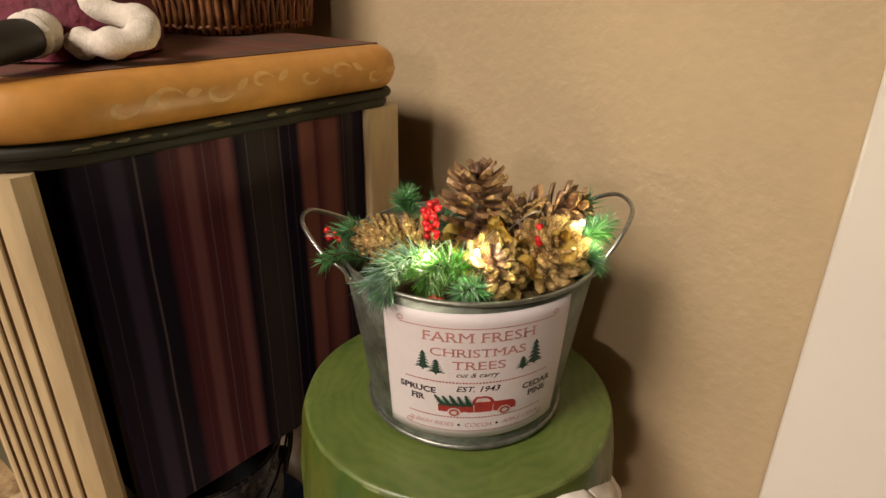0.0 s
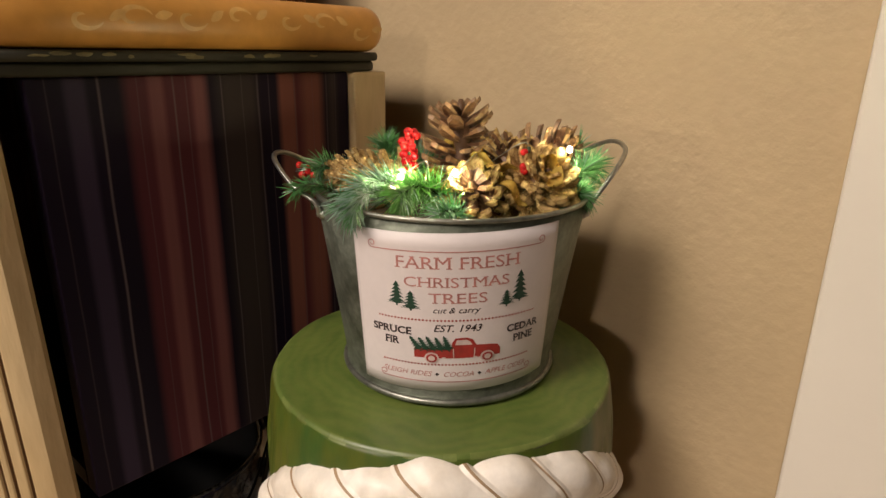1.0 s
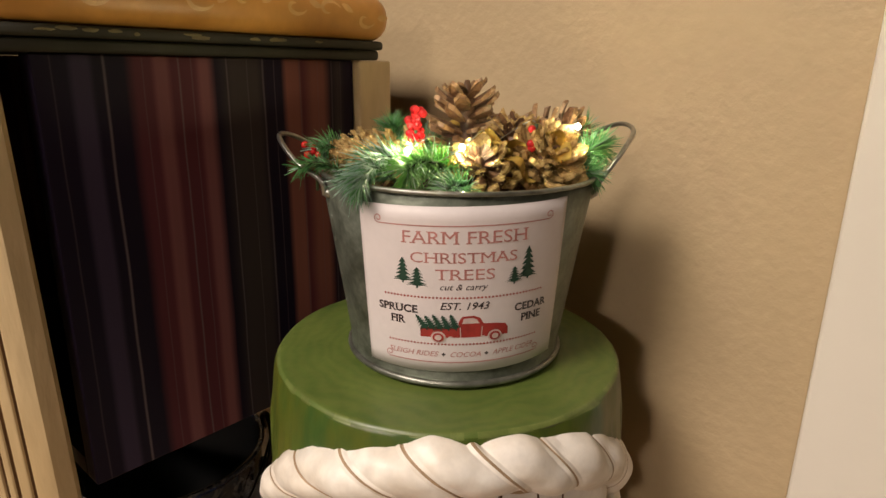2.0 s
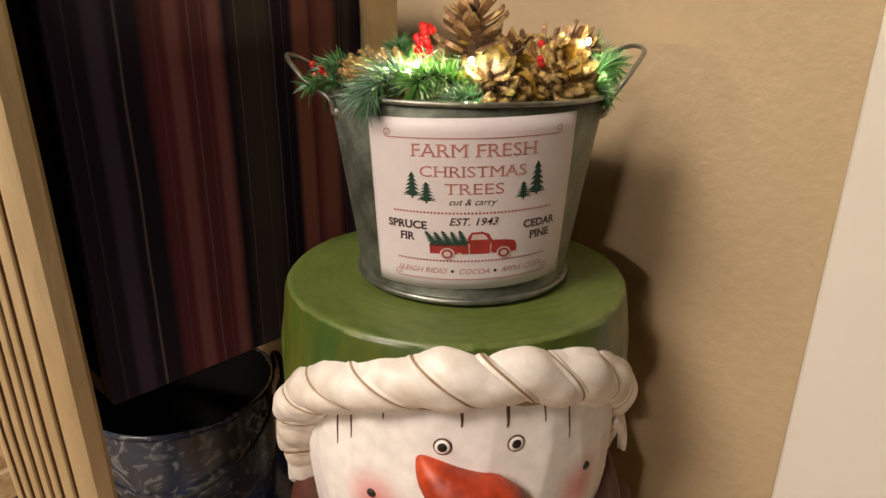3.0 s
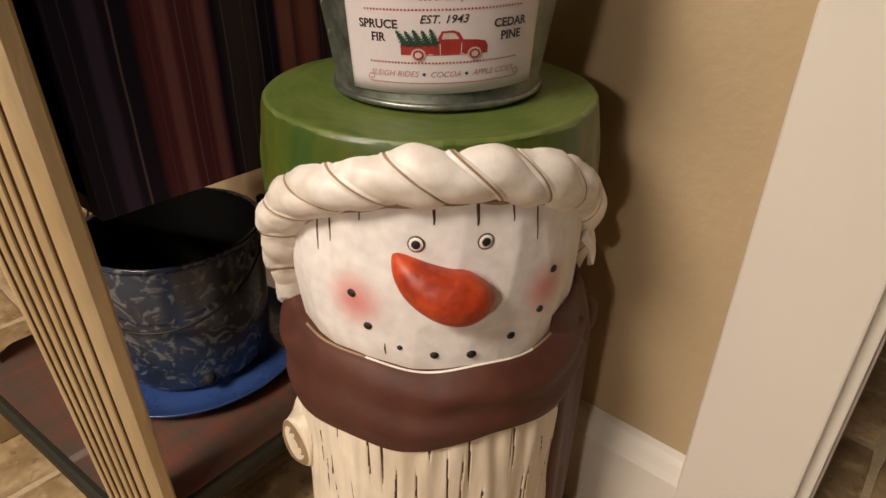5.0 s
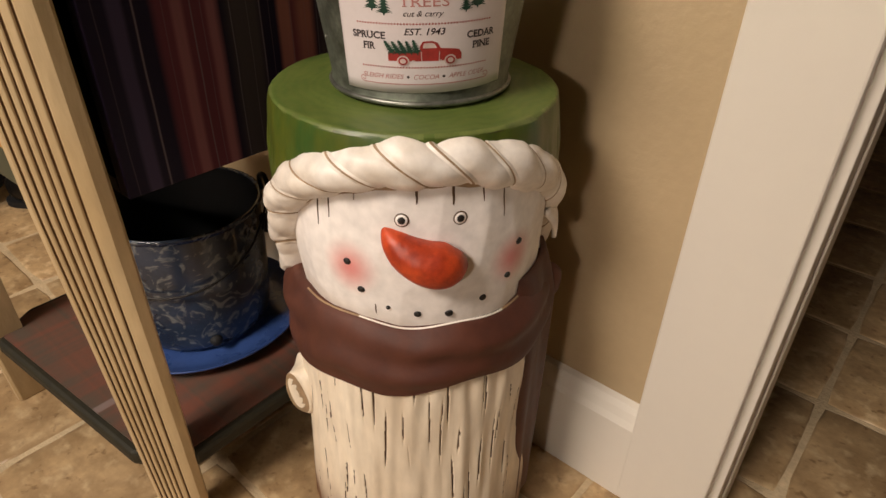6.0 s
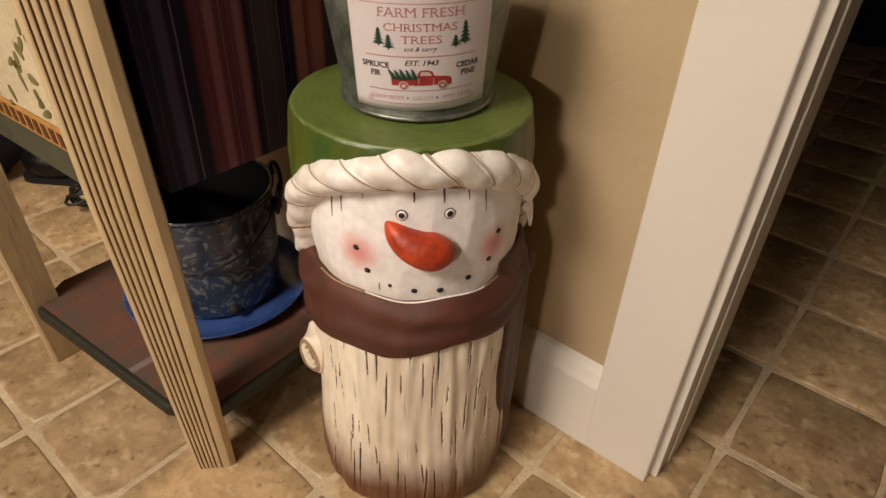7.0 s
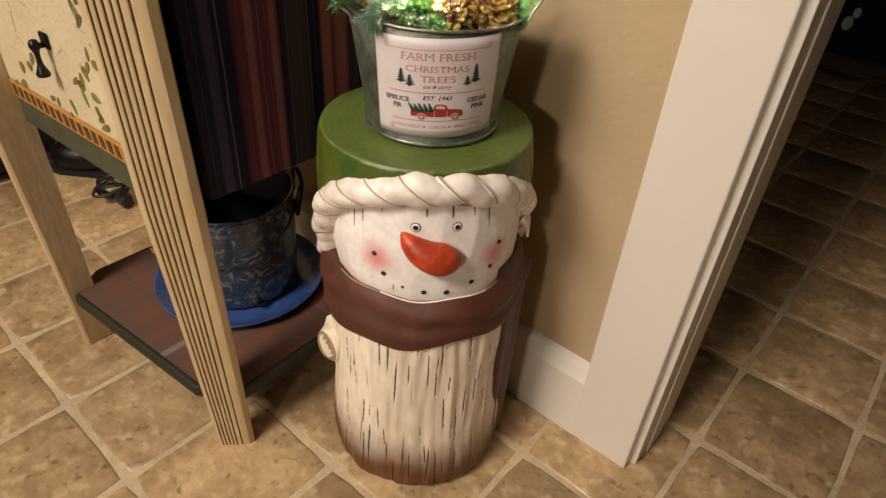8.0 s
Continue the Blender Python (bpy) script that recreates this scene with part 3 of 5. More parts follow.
        return 0.0945 + 0.0075 * math.sin(math.pi * min(1, max(0, (z - 0.262) / 0.15))) ** 0.8 + 0.001 * math.cos(a) - 0.003 * max(0.0, min(1.0, (abs(aw) - radians(38)) / radians(40)))

    cuts = []
    cut_rng = random.Random(29)
    for row in range(7):
        for k in range(22):
            ca = (k + 0.5 * (row % 2) + cut_rng.uniform(-0.32, 0.32)) * 2 * math.pi / 22
            cz = 0.270 + 0.0225 * row + cut_rng.uniform(-0.007, 0.007)
            n = Vector(P(ca, 0, 1))
            n.z = -(head_r(ca, cz + 0.006) - head_r(ca, cz - 0.006)) / 0.012 + cut_rng.uniform(-0.05, 0.05)
            cuts.append((ca, n, n.dot(Vector(P(ca, cz, head_r(ca, cz) + cut_rng.uniform(-0.0004, 0.0010))))))

    @functools.lru_cache(maxsize=None)
    def facet_r(a, z):
        """The head cut by a knife: flat planes that meet in soft ridges."""
        d = Vector(P(a, 0, 1))
        r = head_r(a, z)
        best = min((e - n.z * z) / (n.x * d.x + n.y * d.y) for ca, n, e in cuts if n.x * d.x + n.y * d.y > 0.75)
        return 0.15 * r + 0.85 * max(r - 0.004, best)

    NPh, NZh = 420, 110
    v, f = [], []
    for j in range(NZh + 1):
        z = 0.262 + 0.158 * j / NZh
        for i in range(NPh):
            a = 2 * math.pi * i / NPh
            v.append(P(a, z, facet_r(a, z)))
    for j in range(NZh):
        for i in range(NPh):
            k = (i + 1) % NPh
            f.append((j * NPh + i, j * NPh + k, (j + 1) * NPh + k, (j + 1) * NPh + i))
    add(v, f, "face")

    # split lines in the forehead and chin
    for a, z0, z1, w in ((-47.5, 0.350, 0.376, 0.0007), (-41, 0.359, 0.383, 0.0007), (-29.5, 0.376, 0.392, 0.0006), (-6.3, 0.3775, 0.396, 0.0009), (6.8, 0.3765, 0.396, 0.0010), (18.5, 0.376, 0.392, 0.0006), (27.5, 0.362, 0.388, 0.0005), (-23, 0.292, 0.3, 0.0006)):
        pts = [P(radians(a + 0.10 * math.sin(k * 1.7)), z0 + (z1 - z0) * k / 6, facet_r(radians(a), z0 + (z1 - z0) * k / 6)) for k in range(7)]
        v, f = tube(pts, [w * (0.35 + 0.65 * math.sin(math.pi * (k + 0.6) / 7.2)) for k in range(7)], 6)
        add(v, f, "crack")

    # eyes and mouth
    def disc(a, z, r, proud, slot, sq=1.0, lift=0.0):
        c = Vector(P(radians(a), z, facet_r(radians(a), z) + 0.0003 + lift))
        o = Vector(P(radians(a), 0, 1)).normalized()
        sd, up2 = o.cross(Vector((0, 0, 1))).normalized(), Vector((0, 0, 1))
        v, f = [], []
        for k, (rr, dd) in enumerate(((1, -0.5), (0.95, 0.4), (0.7, 0.85), (0.02, 1.0))):
            for i in range(20):
                t = 2 * math.pi * i / 20
                v.append(tuple(c + o * dd * proud + (sd * math.cos(t) + up2 * sq * math.sin(t)) * r * rr))
        for k in range(3):
            for i in range(20):
                q = (i + 1) % 20
                f.append((k * 20 + i, k * 20 + q, (k + 1) * 20 + q, (k + 1) * 20 + i))
        add(v, f, slot)

    for a in (-11.6, 9.5):
        disc(a, 0.367, 0.0048, 0.0005, "crack")
        disc(a, 0.367, 0.0042, 0.0008, "face")
        disc(a, 0.367, 0.0029, 0.0013, "black")
    for a, z, r in ((-33.5, 0.331, 0.0028), (36.6, 0.338, 0.0028), (32.0, 0.314, 0.0026), (20.7, 0.302, 0.0028), (6.4, 0.295, 0.0030), (-6.0, 0.295, 0.0027), (-17.7, 0.299, 0.0017), (-28.4, 0.311, 0.0028)):
        disc(a, z, r, 0.0012, "black", 0.85)

    # nose: a bent carrot
    row = [(-18.6, 0.3615, 0.0012), (-17.0, 0.3575, 0.0050), (-14.5, 0.3525, 0.0088), (-11, 0.3470, 0.0118), (-7, 0.3425, 0.0138), (-2.5, 0.3390, 0.0152), (1.5, 0.3375, 0.0156), (5.2, 0.3370, 0.0140), (8.0, 0.3370, 0.0102), (9.6, 0.3370, 0.0054), (10.2, 0.3370, 0.0008)]
    pts = bend([P(radians(a), z, 0.0985 + 0.55 * r) for a, z, r in row], 4)
    rad = [q.x for q in bend([(r, 0, 0) for a, z, r in row], 4)]
    v, f = tube(pts, [max(0.0005, r) for r in rad], 22)
    add(v, f, "nose")

    # twisted rope brim
    NS, NT = 900, 48
    v, f, s = [], [], []
    span = radians(112)
    length = 0.105 * 2 * span
    for j in range(NS + 1):
        sl = length * j / NS
        w = (sl / 0.0315) % 1.0
        bulge = 0.78 + 0.23 * math.sin(math.pi * w) ** 0.42
        end = min(1, (j + 1) / 30, (NS + 1 - j) / 30) ** 0.5
        for i in range(NT):
            t = 2 * math.pi * i / NT
            a = -span + (sl - 0.0158 * math.sin(t)) / 0.105
            over = max(0.0, abs(a) - radians(62)) / radians(45)
            z = 0.4052 - 0.066 * (a / (math.pi / 2)) ** 2 - 0.025 * (a / (math.pi / 2)) ** 4 - 0.020 * over ** 2
            dz = -0.132 * a / (math.pi / 2) ** 2 - 0.100 * a ** 3 / (math.pi / 2) ** 4 - math.copysign(0.04 * over / radians(45), a)
            along = Vector((math.cos(a) * 0.1, math.sin(a) * 0.1, dz)).normalized()
            o = Vector(P(a, 0, 1)).normalized()
            up2 = o.cross(along).normalized()
            if up2.z < 0:
                up2 = -up2
            c = Vector(P(a, z, 0.0995))
            q = c + (o * math.cos(t) + up2 * math.sin(t)) * 0.0166
            r = 0.0178 * (1 - 0.10 * max(0.0, math.sin(t))) * bulge * end - (0.0052 * carve(q.x, q.y, q.z, 34) - 0.0008) * min(1, 3 * math.sin(math.pi * w))
            v.append(tuple(c + (o * math.cos(t) + up2 * math.sin(t)) * r + Vector((-0.0032, 0, 0))))
    for j in range(NS):
        w = (length * (j + 0.5) / NS / 0.0315) % 1.0
        for i in range(NT):
            k = (i + 1) % NT
            f.append((j * NT + i, j * NT + k, (j + 1) * NT + k, (j + 1) * NT + i))
            s.append(4 if w < 0.028 or w > 0.972 else 3)
    f.append(tuple(range(NT)))
    f.append(tuple(NS * NT + i for i in range(NT))[::-1])
    s += [3, 3]
    add(v, f, s)

    # brown wash left in the joint between rope and face
    pts = []
    for k in range(61):
        a = radians(-84 + 168 * k / 60)
        x = a / (math.pi / 2)
        z = 0.4052 - 0.066 * x ** 2 - 0.025 * x ** 4 - 0.0163
        q = Vector(P(a, z, head_r(a, z) + 0.0006))
        pts.append((q.x - 0.0016, q.y, q.z))
    v, f = tube(pts, [0.0017 * (0.7 + 0.3 * math.sin(k * 1.3)) for k in range(61)], 8)
    add(v, f, "seam")

    # hat crown
    prof = [(0.1085, 0.325), (0.1085, 0.36), (0.1075, 0.385), (0.1055, 0.403), (0.1040, 0.4130), (0.1026, 0.4188), (0.1021, 0.4200), (0.1010, 0.4210), (0.0996, 0.4214), (0.0970, 0.4216), (0.088, 0.4218), (0.07, 0.4220), (0.04, 0.4221), (0.0005, 0.4222)]
    fine = bend([(r, 0, z) for r, z in prof], 4)
    NH = 300
    v, f, s = [], [], []
    for q in fine:
        for i in range(NH):
            a = 2 * math.pi * i / NH
            r = q.x
            aw = (a + math.pi) % (2 * math.pi) - math.pi
            if abs(aw) < radians(108) and q.z < 0.4065 - 0.066 * (aw / (math.pi / 2)) ** 2 - 0.025 * (aw / (math.pi / 2)) ** 4:
                r = 0.086
            elif q.z < 0.419:
                r += 0.0012 * noise.noise(Vector((math.sin(a) * 7, math.cos(a) * 7, q.z * 40)))
                if q.z < 0.40:
                    r -= 0.0011 * max(0, math.sin(a * 31 + 2 * math.sin(a * 5))) ** 12
            else:
                r *= 1 + 0.006 * noise.noise(Vector((math.sin(a) * 3, math.cos(a) * 3, 2)))
            px, py, pz = P(a, q.z + (0.0004 * noise.noise(Vector((q.x * 40 * math.sin(a), q.x * 40 * math.cos(a), 0))) if q.z > 0.419 else 0), max(r, 0.0004))
            v.append((px - 0.0027, py, pz))
    for j in range(len(fine) - 1):
        zm = (fine[j].z + fine[j + 1].z) / 2
        for i in range(NH):
            k = (i + 1) % NH
            f.append((j * NH + i, j * NH + k, (j + 1) * NH + k, (j + 1) * NH + i))
            worn = noise.noise(Vector((math.sin(2 * math.pi * i / NH) * 9, math.cos(2 * math.pi * i / NH) * 9, zm * 60)))
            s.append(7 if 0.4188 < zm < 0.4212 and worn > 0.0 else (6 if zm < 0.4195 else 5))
    add(v, f, s)

    # scarf band, wrapped round the neck
    NB, NW = 260, 41
    v, f, s = [], [], []
    for i in range(NB):
        a = 2 * math.pi * i / NB
        aw = (a + math.pi) % (2 * math.pi) - math.pi
        z0 = 0.2325 + 0.006 * math.sin(a * 2 + 0.6) + 0.003 * math.sin(a * 7)
        z1 = 0.2822 + 0.0045 * min(1.0, abs(aw)) ** 2 - 0.012 * max(0.0, min(0.6, abs(aw) - 0.8)) ** 1 + 0.0015 * math.sin(a * 9)
        for k in range(NW):
            t = k / (NW - 1)
            if t < 0.8:
                h = t / 0.8
                r = 0.1075 + 0.0058 * math.sin(math.pi * (0.12 + 0.8 * h)) ** 0.7 + 0.0022 * math.sin(h * 9 + math.sin(a * 3) * 1.5) * math.sin(math.pi * h)
                r += 0.0015 * noise.noise(Vector((math.sin(a) * 5, math.cos(a) * 5, h * 3))) + 0.003 * max(0, math.cos(a)) * (1 - h) - 0.005 * max(0.0, (h - 0.6) / 0.4) ** 2
                z = z0 + (z1 - z0) * h
            else:
                h = (t - 0.8) / 0.2
                r = 0.1047 - 0.0110 * h
                z = z1 + 0.0022 * math.sin(math.pi * h) + 0.0005 * h
            v.append(P(a, z, r))
    for i in range(NB):
        q = (i + 1) % NB
        for k in range(NW - 1):
            f.append((i * NW + k, q * NW + k, q * NW + k + 1, i * NW + k + 1))
            s.append(8 if k != 34 else (3, 4, 8)[min(2, int(abs((2 * math.pi * i / NB + math.pi) % (2 * math.pi) - math.pi) / 0.55))])
    add(v, f, s)
    # under edge of the band, back to the trunk
    v, f = [], []
    for i in range(NB):
        a = 2 * math.pi * i / NB
        z0 = 0.2325 + 0.006 * math.sin(a * 2 + 0.6) + 0.003 * math.sin(a * 7)
        v += [P(a, z0, 0.1105 + 0.003 * max(0, math.cos(a))), P(a, z0 + 0.002, 0.1)]
    for i in range(NB):
        q = (i + 1) % NB
        f.append((i * 2, i * 2 + 1, q * 2 + 1, q * 2))
    add(v, f, "scarf")

    # hanging scarf end with folds, and its knot
    NA, NV = 60, 60
    v, f = [], []
    for layer in (0, 1):
        for j in range(NV + 1):
            t = j / NV
            z = 0.300 - 0.285 * t
            for i in range(NA + 1):
                u2 = i / NA
                a = radians(42 + 7 * t * t + (62 - 8 * t) * u2)
                fold = 0.0026 * math.sin(u2 * 15 + 1.5 * t) + 0.0008 * math.sin(u2 * 31 - 3 * t)
                r = 0.101 + (0.0105 + fold + 0.002 * math.sin(math.pi * u2)) * min(1, 5 * u2 + 0.02, 5 * (1 - u2) + 0.02) ** 0.5 * min(1, 7 * t + 0.02, 14 * (1 - t) + 0.05) ** 0.5
                if layer:
                    r = 0.1
                v.append(P(a, z, r))
    L = (NV + 1) * (NA + 1)
    W = NA + 1
    for j in range(NV):
        for i in range(NA):
            f.append((j * W + i, j * W + i + 1, (j + 1) * W + i + 1, (j + 1) * W + i))
    for j in range(NV):
        f.append((j * W, (j + 1) * W, L + (j + 1) * W, L + j * W))
        f.append((j * W + NA, L + j * W + NA, L + (j + 1) * W + NA, (j + 1) * W + NA))
    for i in range(NA):
        f.append((i, L + i, L + i + 1, i + 1))
        f.append((NV * W + i, NV * W + i + 1, L + NV * W + i + 1, L + NV * W + i))
    add(v, f, "scarf")
    for a, z, r, sq in ((78, 0.262, 0.013, (1, 1, 1.4)), (92, 0.205, 0.015, (1, 1, 1.5)), (90, 0.175, 0.013, (1, 1, 1.2))):
        v, f = ball(P(radians(a), z, 0.108), r, sq, 24, 16)
        v = [tuple(Vector(q) + Vector(P(radians(a), 0, 1)) * 0.003 * noise.noise(Vector(q) * 90)) for q in v]
        add(v, f, "scarf")
    # frayed pale tuft under the brim
    for k in range(5):
        a = 66 + 2.2 * k
        pts = bend([P(radians(a), 0.338, 0.101), P(radians(a + 2), 0.327, 0.1085), P(radians(a + 3 + k * 0.4), 0.314 - 0.003 * k, 0.1105)], 4)
        v, f = tube(pts, [0.0038 * (1 - j / (len(pts) + 1)) + 0.0004 for j in range(len(pts))], 7)
        add(v, f, "cream")
    ob = obj("snowman_statue", verts, faces, names, slots=slots, m=STATUE)
    return tagged(ob, "carved resin snowman on a cream bark log, green hat, brown scarf", "statue")


snowman()

# ---- galvanised bucket ----
BZ, BH, R0, R1 = 0.4534, 0.1092, 0.0618, 0.0780
BUCKET = pose(-0.2566, -0.1439, BZ, 0, 0, 44.3)
bucket = thing("bucket", BUCKET, "small galvanised metal bucket with paper label and wire handles", "bucket")


def br(z):
    return R0 + (R1 - R0) * z / BH


prof = [(0.0005, 0.003), (R0 - 0.003, 0.003), (R0 - 0.0012, 0.001), (R0 + 0.0012, 0.0), (R0 + 0.0024, 0.0016), (R0 + 0.0018, 0.0036), (br(0.005), 0.0050), (br(0.03), 0.03), (br(0.061), 0.061), (br(0.1069), 0.1069)]
v, f = lathe([(r, z) for r, z in prof] + [(R1 - 0.0014, 0.1066), (br(0.061) - 0.001, 0.061), (br(0.01) - 0.001, 0.008), (0.0005, 0.006)], 96)
rng = random.Random(3)
v = [((x * (1 + 0.006 * noise.noise(Vector((x, y, z)) * 38))), (y * (1 + 0.006 * noise.noise(Vector((x, y, z)) * 38))), z) for x, y, z in v]
obj("body", v, f, ["zinc"], bucket)
ring = [(R1 * math.cos(2 * math.pi * i / 96), R1 * math.sin(2 * math.pi * i / 96), 0.1069) for i in range(96)]
v, f = tube(ring, 0.0013, 10, True)
obj("rim", v, f, ["zinc_edge"], bucket, "rolled rim")
ring = [((R0 + 0.0016) * math.cos(2 * math.pi * i / 96), (R0 + 0.0016) * math.sin(2 * math.pi * i / 96), 0.0022) for i in range(96)]
v, f = tube(ring, 0.0019, 8, True)
obj("foot_ring", v, f, ["zinc_edge"], bucket)
for sgn in (-1, 1):
    mid, up = (97, 0.004) if sgn > 0 else (-93, -0.003)

    def bp(a, z, r):
        return (r * math.sin(radians(a)), -r * math.cos(radians(a)), z)

    pts = bend([bp(mid - 25, 0.0962, 0.0781), bp(mid - 26, 0.1044, 0.0805), bp(mid - 20, 0.1155 + up, 0.0907), bp(mid - 8, 0.1257 + up, 0.1000), bp(mid + 6, 0.1268 + up, 0.1000), bp(mid + 18, 0.1155 + up, 0.0907), bp(mid + 25, 0.1044, 0.0805), bp(mid + 24, 0.0962, 0.0781)], 8)
    v, f = tube(pts, 0.0014, 8)
    h = obj("handle", v, f, ["wire"], bucket, "bent steel wire handle")
    for d in (-25, 24):
        bm = bmesh.new()
        bmesh.ops.create_uvsphere(bm, u_segments=10, v_segments=6, radius=0.0032, matrix=Matrix.Translation(bp(mid + d, 0.0972, 0.0758)))
        part("rivet", bm, "wire", h, "", True)

# small raised flecks of lighter steel in a column beside the label
for k in range(6):
    z = (0.034, 0.049, 0.053, 0.071, 0.083, 0.090)[k]
    a = radians((-70, -72, -69.5, -71, -70, -73)[k])
    v, f = ball((br(z) * math.sin(a), -br(z) * math.cos(a), z), 0.0015, (0.4, 0.4, 1.2), 10, 6)
    obj("dent", v, f, ["zinc_edge"], bucket)

# label wrapped on the front
LW, LH, LTOP = 0.1106, 0.0918, 0.1010


def on_label(x, y, proud):
    """From metres right of the middle and down from the top of the label to the bucket's side."""
    a = radians(1.8)
    x, y = x * math.cos(a) + (y - LH / 2) * math.sin(a), (y - LH / 2) * math.cos(a) - x * math.sin(a) + LH / 2
    z = LTOP - y * 0.9915
    r = br(z) + proud
    t = x / br(z)
    return (r * math.sin(t), -r * math.cos(t), z)


def flat_on_label(name, verts2, faces, material, parent, proud, label=""):
    return obj(name, [on_label(x, y, proud) for x, y in verts2], faces, [material], parent, label, smooth=False)


NX, NY = 48, 12
v, f = [], []
for lay in (0.0002, 0.0009):
    for j in range(NY + 1):
        for i in range(NX + 1):
            v.append(on_label(LW * (i / NX - 0.5), LH * j / NY, lay))
K = (NX + 1) * (NY + 1)
for j in range(NY):
    for i in range(NX):
        a, b, c, d = j * (NX + 1) + i, j * (NX + 1) + i + 1, (j + 1) * (NX + 1) + i + 1, (j + 1) * (NX + 1) + i
        f += [(a + K, d + K, c + K, b + K), (a, b, c, d)]
edge = [i for i in range(NX + 1)] + [(j + 1) * (NX + 1) - 1 for j in range(1, NY + 1)] + [NY * (NX + 1) + i for i in range(NX - 1, -1, -1)] + [j * (NX + 1) for j in range(NY - 1, 0, -1)]
for i in range(len(edge)):
    a, b = edge[i], edge[(i + 1) % len(edge)]
    f.append((a, a + K, b + K, b))
label = obj("label", v, f, ["paper"], bucket, "white paper label printed with trees and a red truck")


def letters(text, x, y, width, height, material, slant=0.0, bold=0.0):
    """Printed words, centred, bent round the label."""
    cu = bpy.data.curves.new("words", "FONT")
    cu.body, cu.size, cu.shear, cu.offset = text, 1.0, slant, bold
    cu.align_x, cu.align_y, cu.resolution_u = "CENTER", "CENTER", 3
    tmp = bpy.data.objects.new("words", cu)
    scene.collection.objects.link(tmp)
    me = bpy.data.meshes.new_from_object(tmp.evaluated_get(bpy.context.evaluated_depsgraph_get()))
    co = [q.co.copy() for q in me.vertices]
    polys = [tuple(p.vertices) for p in me.polygons]
    low, high = min(c.y for c in co), max(c.y for c in co)
    for e in me.edges:
        p, q = co[e.vertices[0]], co[e.vertices[1]]
        if not slant and abs(p.y - q.y) < 0.002 and 0.05 < abs(p.x - q.x) < 0.19 and (abs(p.y - low) < 0.03 or abs(p.y - high) < 0.03):
            a, b = min(p.x, q.x) - 0.075, max(p.x, q.x) + 0.075
            h = 0.055 if abs(p.y - low) < 0.03 else -0.055
            o = len(co)
            co += [Vector((a, p.y, 0)), Vector((b, p.y, 0)), Vector((b, p.y + h, 0)), Vector((a, p.y + h, 0))]
            polys.append((o, o + 1, o + 2, o + 3) if h > 0 else (o + 3, o + 2, o + 1, o))
    bpy.data.objects.remove(tmp)
    bpy.data.meshes.remove(me)
    bpy.data.curves.remove(cu)
    x0, x1 = min(c.x for c in co), max(c.x for c in co)
    y0, y1 = min(c.y for c in co), max(c.y for c in co)
    pts = [(x + ((c.x - x0) / (x1 - x0) - 0.5) * width, y - ((c.y - y0) / (y1 - y0) - 0.5) * height) for c in co]
    return flat_on_label("lettering", pts, polys, material, label, 0.0011)


letters("FARM FRESH", 0, 0.170 * LH, 0.0625, 0.0066, "ink_soft")
letters("CHRISTMAS", -0.0005, 0.285 * LH, 0.0525, 0.0056, "ink_soft")
letters("TREES", 0, 0.382 * LH, 0.0290, 0.0058, "ink_soft")
letters("cut & carry", -0.0005, 0.462 * LH, 0.0235, 0.0043, "ink_black", 0.35)
letters("EST. 1943", 0, 0.572 * LH, 0.0245, 0.0042, "ink_black", 0.3, 0.012)
letters("SPRUCE", -0.0348, 0.600 * LH, 0.0222, 0.0046, "ink_black", 0, 0.03)
letters("FIR", -0.0348, 0.672 * LH, 0.0085, 0.0046, "ink_black", 0, 0.03)
letters("CEDAR", 0.0358, 0.610 * LH, 0.0200, 0.0046, "ink_black", 0, 0.03)
letters("PINE", 0.0360, 0.682 * LH, 0.0130, 0.0046, "ink_black", 0, 0.03)
letters("SLEIGH RIDES", -0.0270, 0.880 * LH, 0.0275, 0.0031, "ink_soft", 0.3)
letters("COCOA", 0.0005, 0.882 * LH, 0.0155, 0.0031, "ink_soft", 0.3)
letters("APPLE CIDER", 0.0265, 0.880 * LH, 0.0245, 0.0031, "ink_soft", 0.3)


def strip(points, w):
    """A thin printed line along plan points."""
    v, f = [], []
    for i, (x, y) in enumerate(points):
        a, b = points[max(0, i - 1)], points[min(len(points) - 1, i + 1)]
        d = Vector((b[0] - a[0], b[1] - a[1])).normalized()
        v += [(x - d.y * w / 2, y + d.x * w / 2), (x + d.y * w / 2, y - d.x * w / 2)]
    for i in range(len(points) - 1):
        f.append((2 * i, 2 * i + 1, 2 * i + 3, 2 * i + 2))
    return v, f


def curl(cx, cy, r, start, turns, sgn):
    return [(cx + sgn * r * (1 - 0.7 * k / 20) * math.cos(start + turns * 2 * math.pi * k / 20), cy + r * (1 - 0.7 * k / 20) * math.sin(start + turns * 2 * math.pi * k / 20)) for k in range(21)]


for yy, flip in ((0.105, -1), (0.935, -1)):
    y0 = yy * LH
    half = 0.0435 if yy < 0.5 else 0.0405
    v, f = strip([(-half + 2 * half * k / 30, y0) for k in range(31)], 0.00055)
    flat_on_label("border_line", v, f, "ink_soft", label, 0.0011)
    for sgn in (-1, 1):
        v, f = strip(curl(sgn * half, y0 + flip * 0.0024, 0.0024, math.pi / 2, -1.2, sgn), 0.0005)
        flat_on_label("border_curl", v, f, "ink_soft", label, 0.0011)
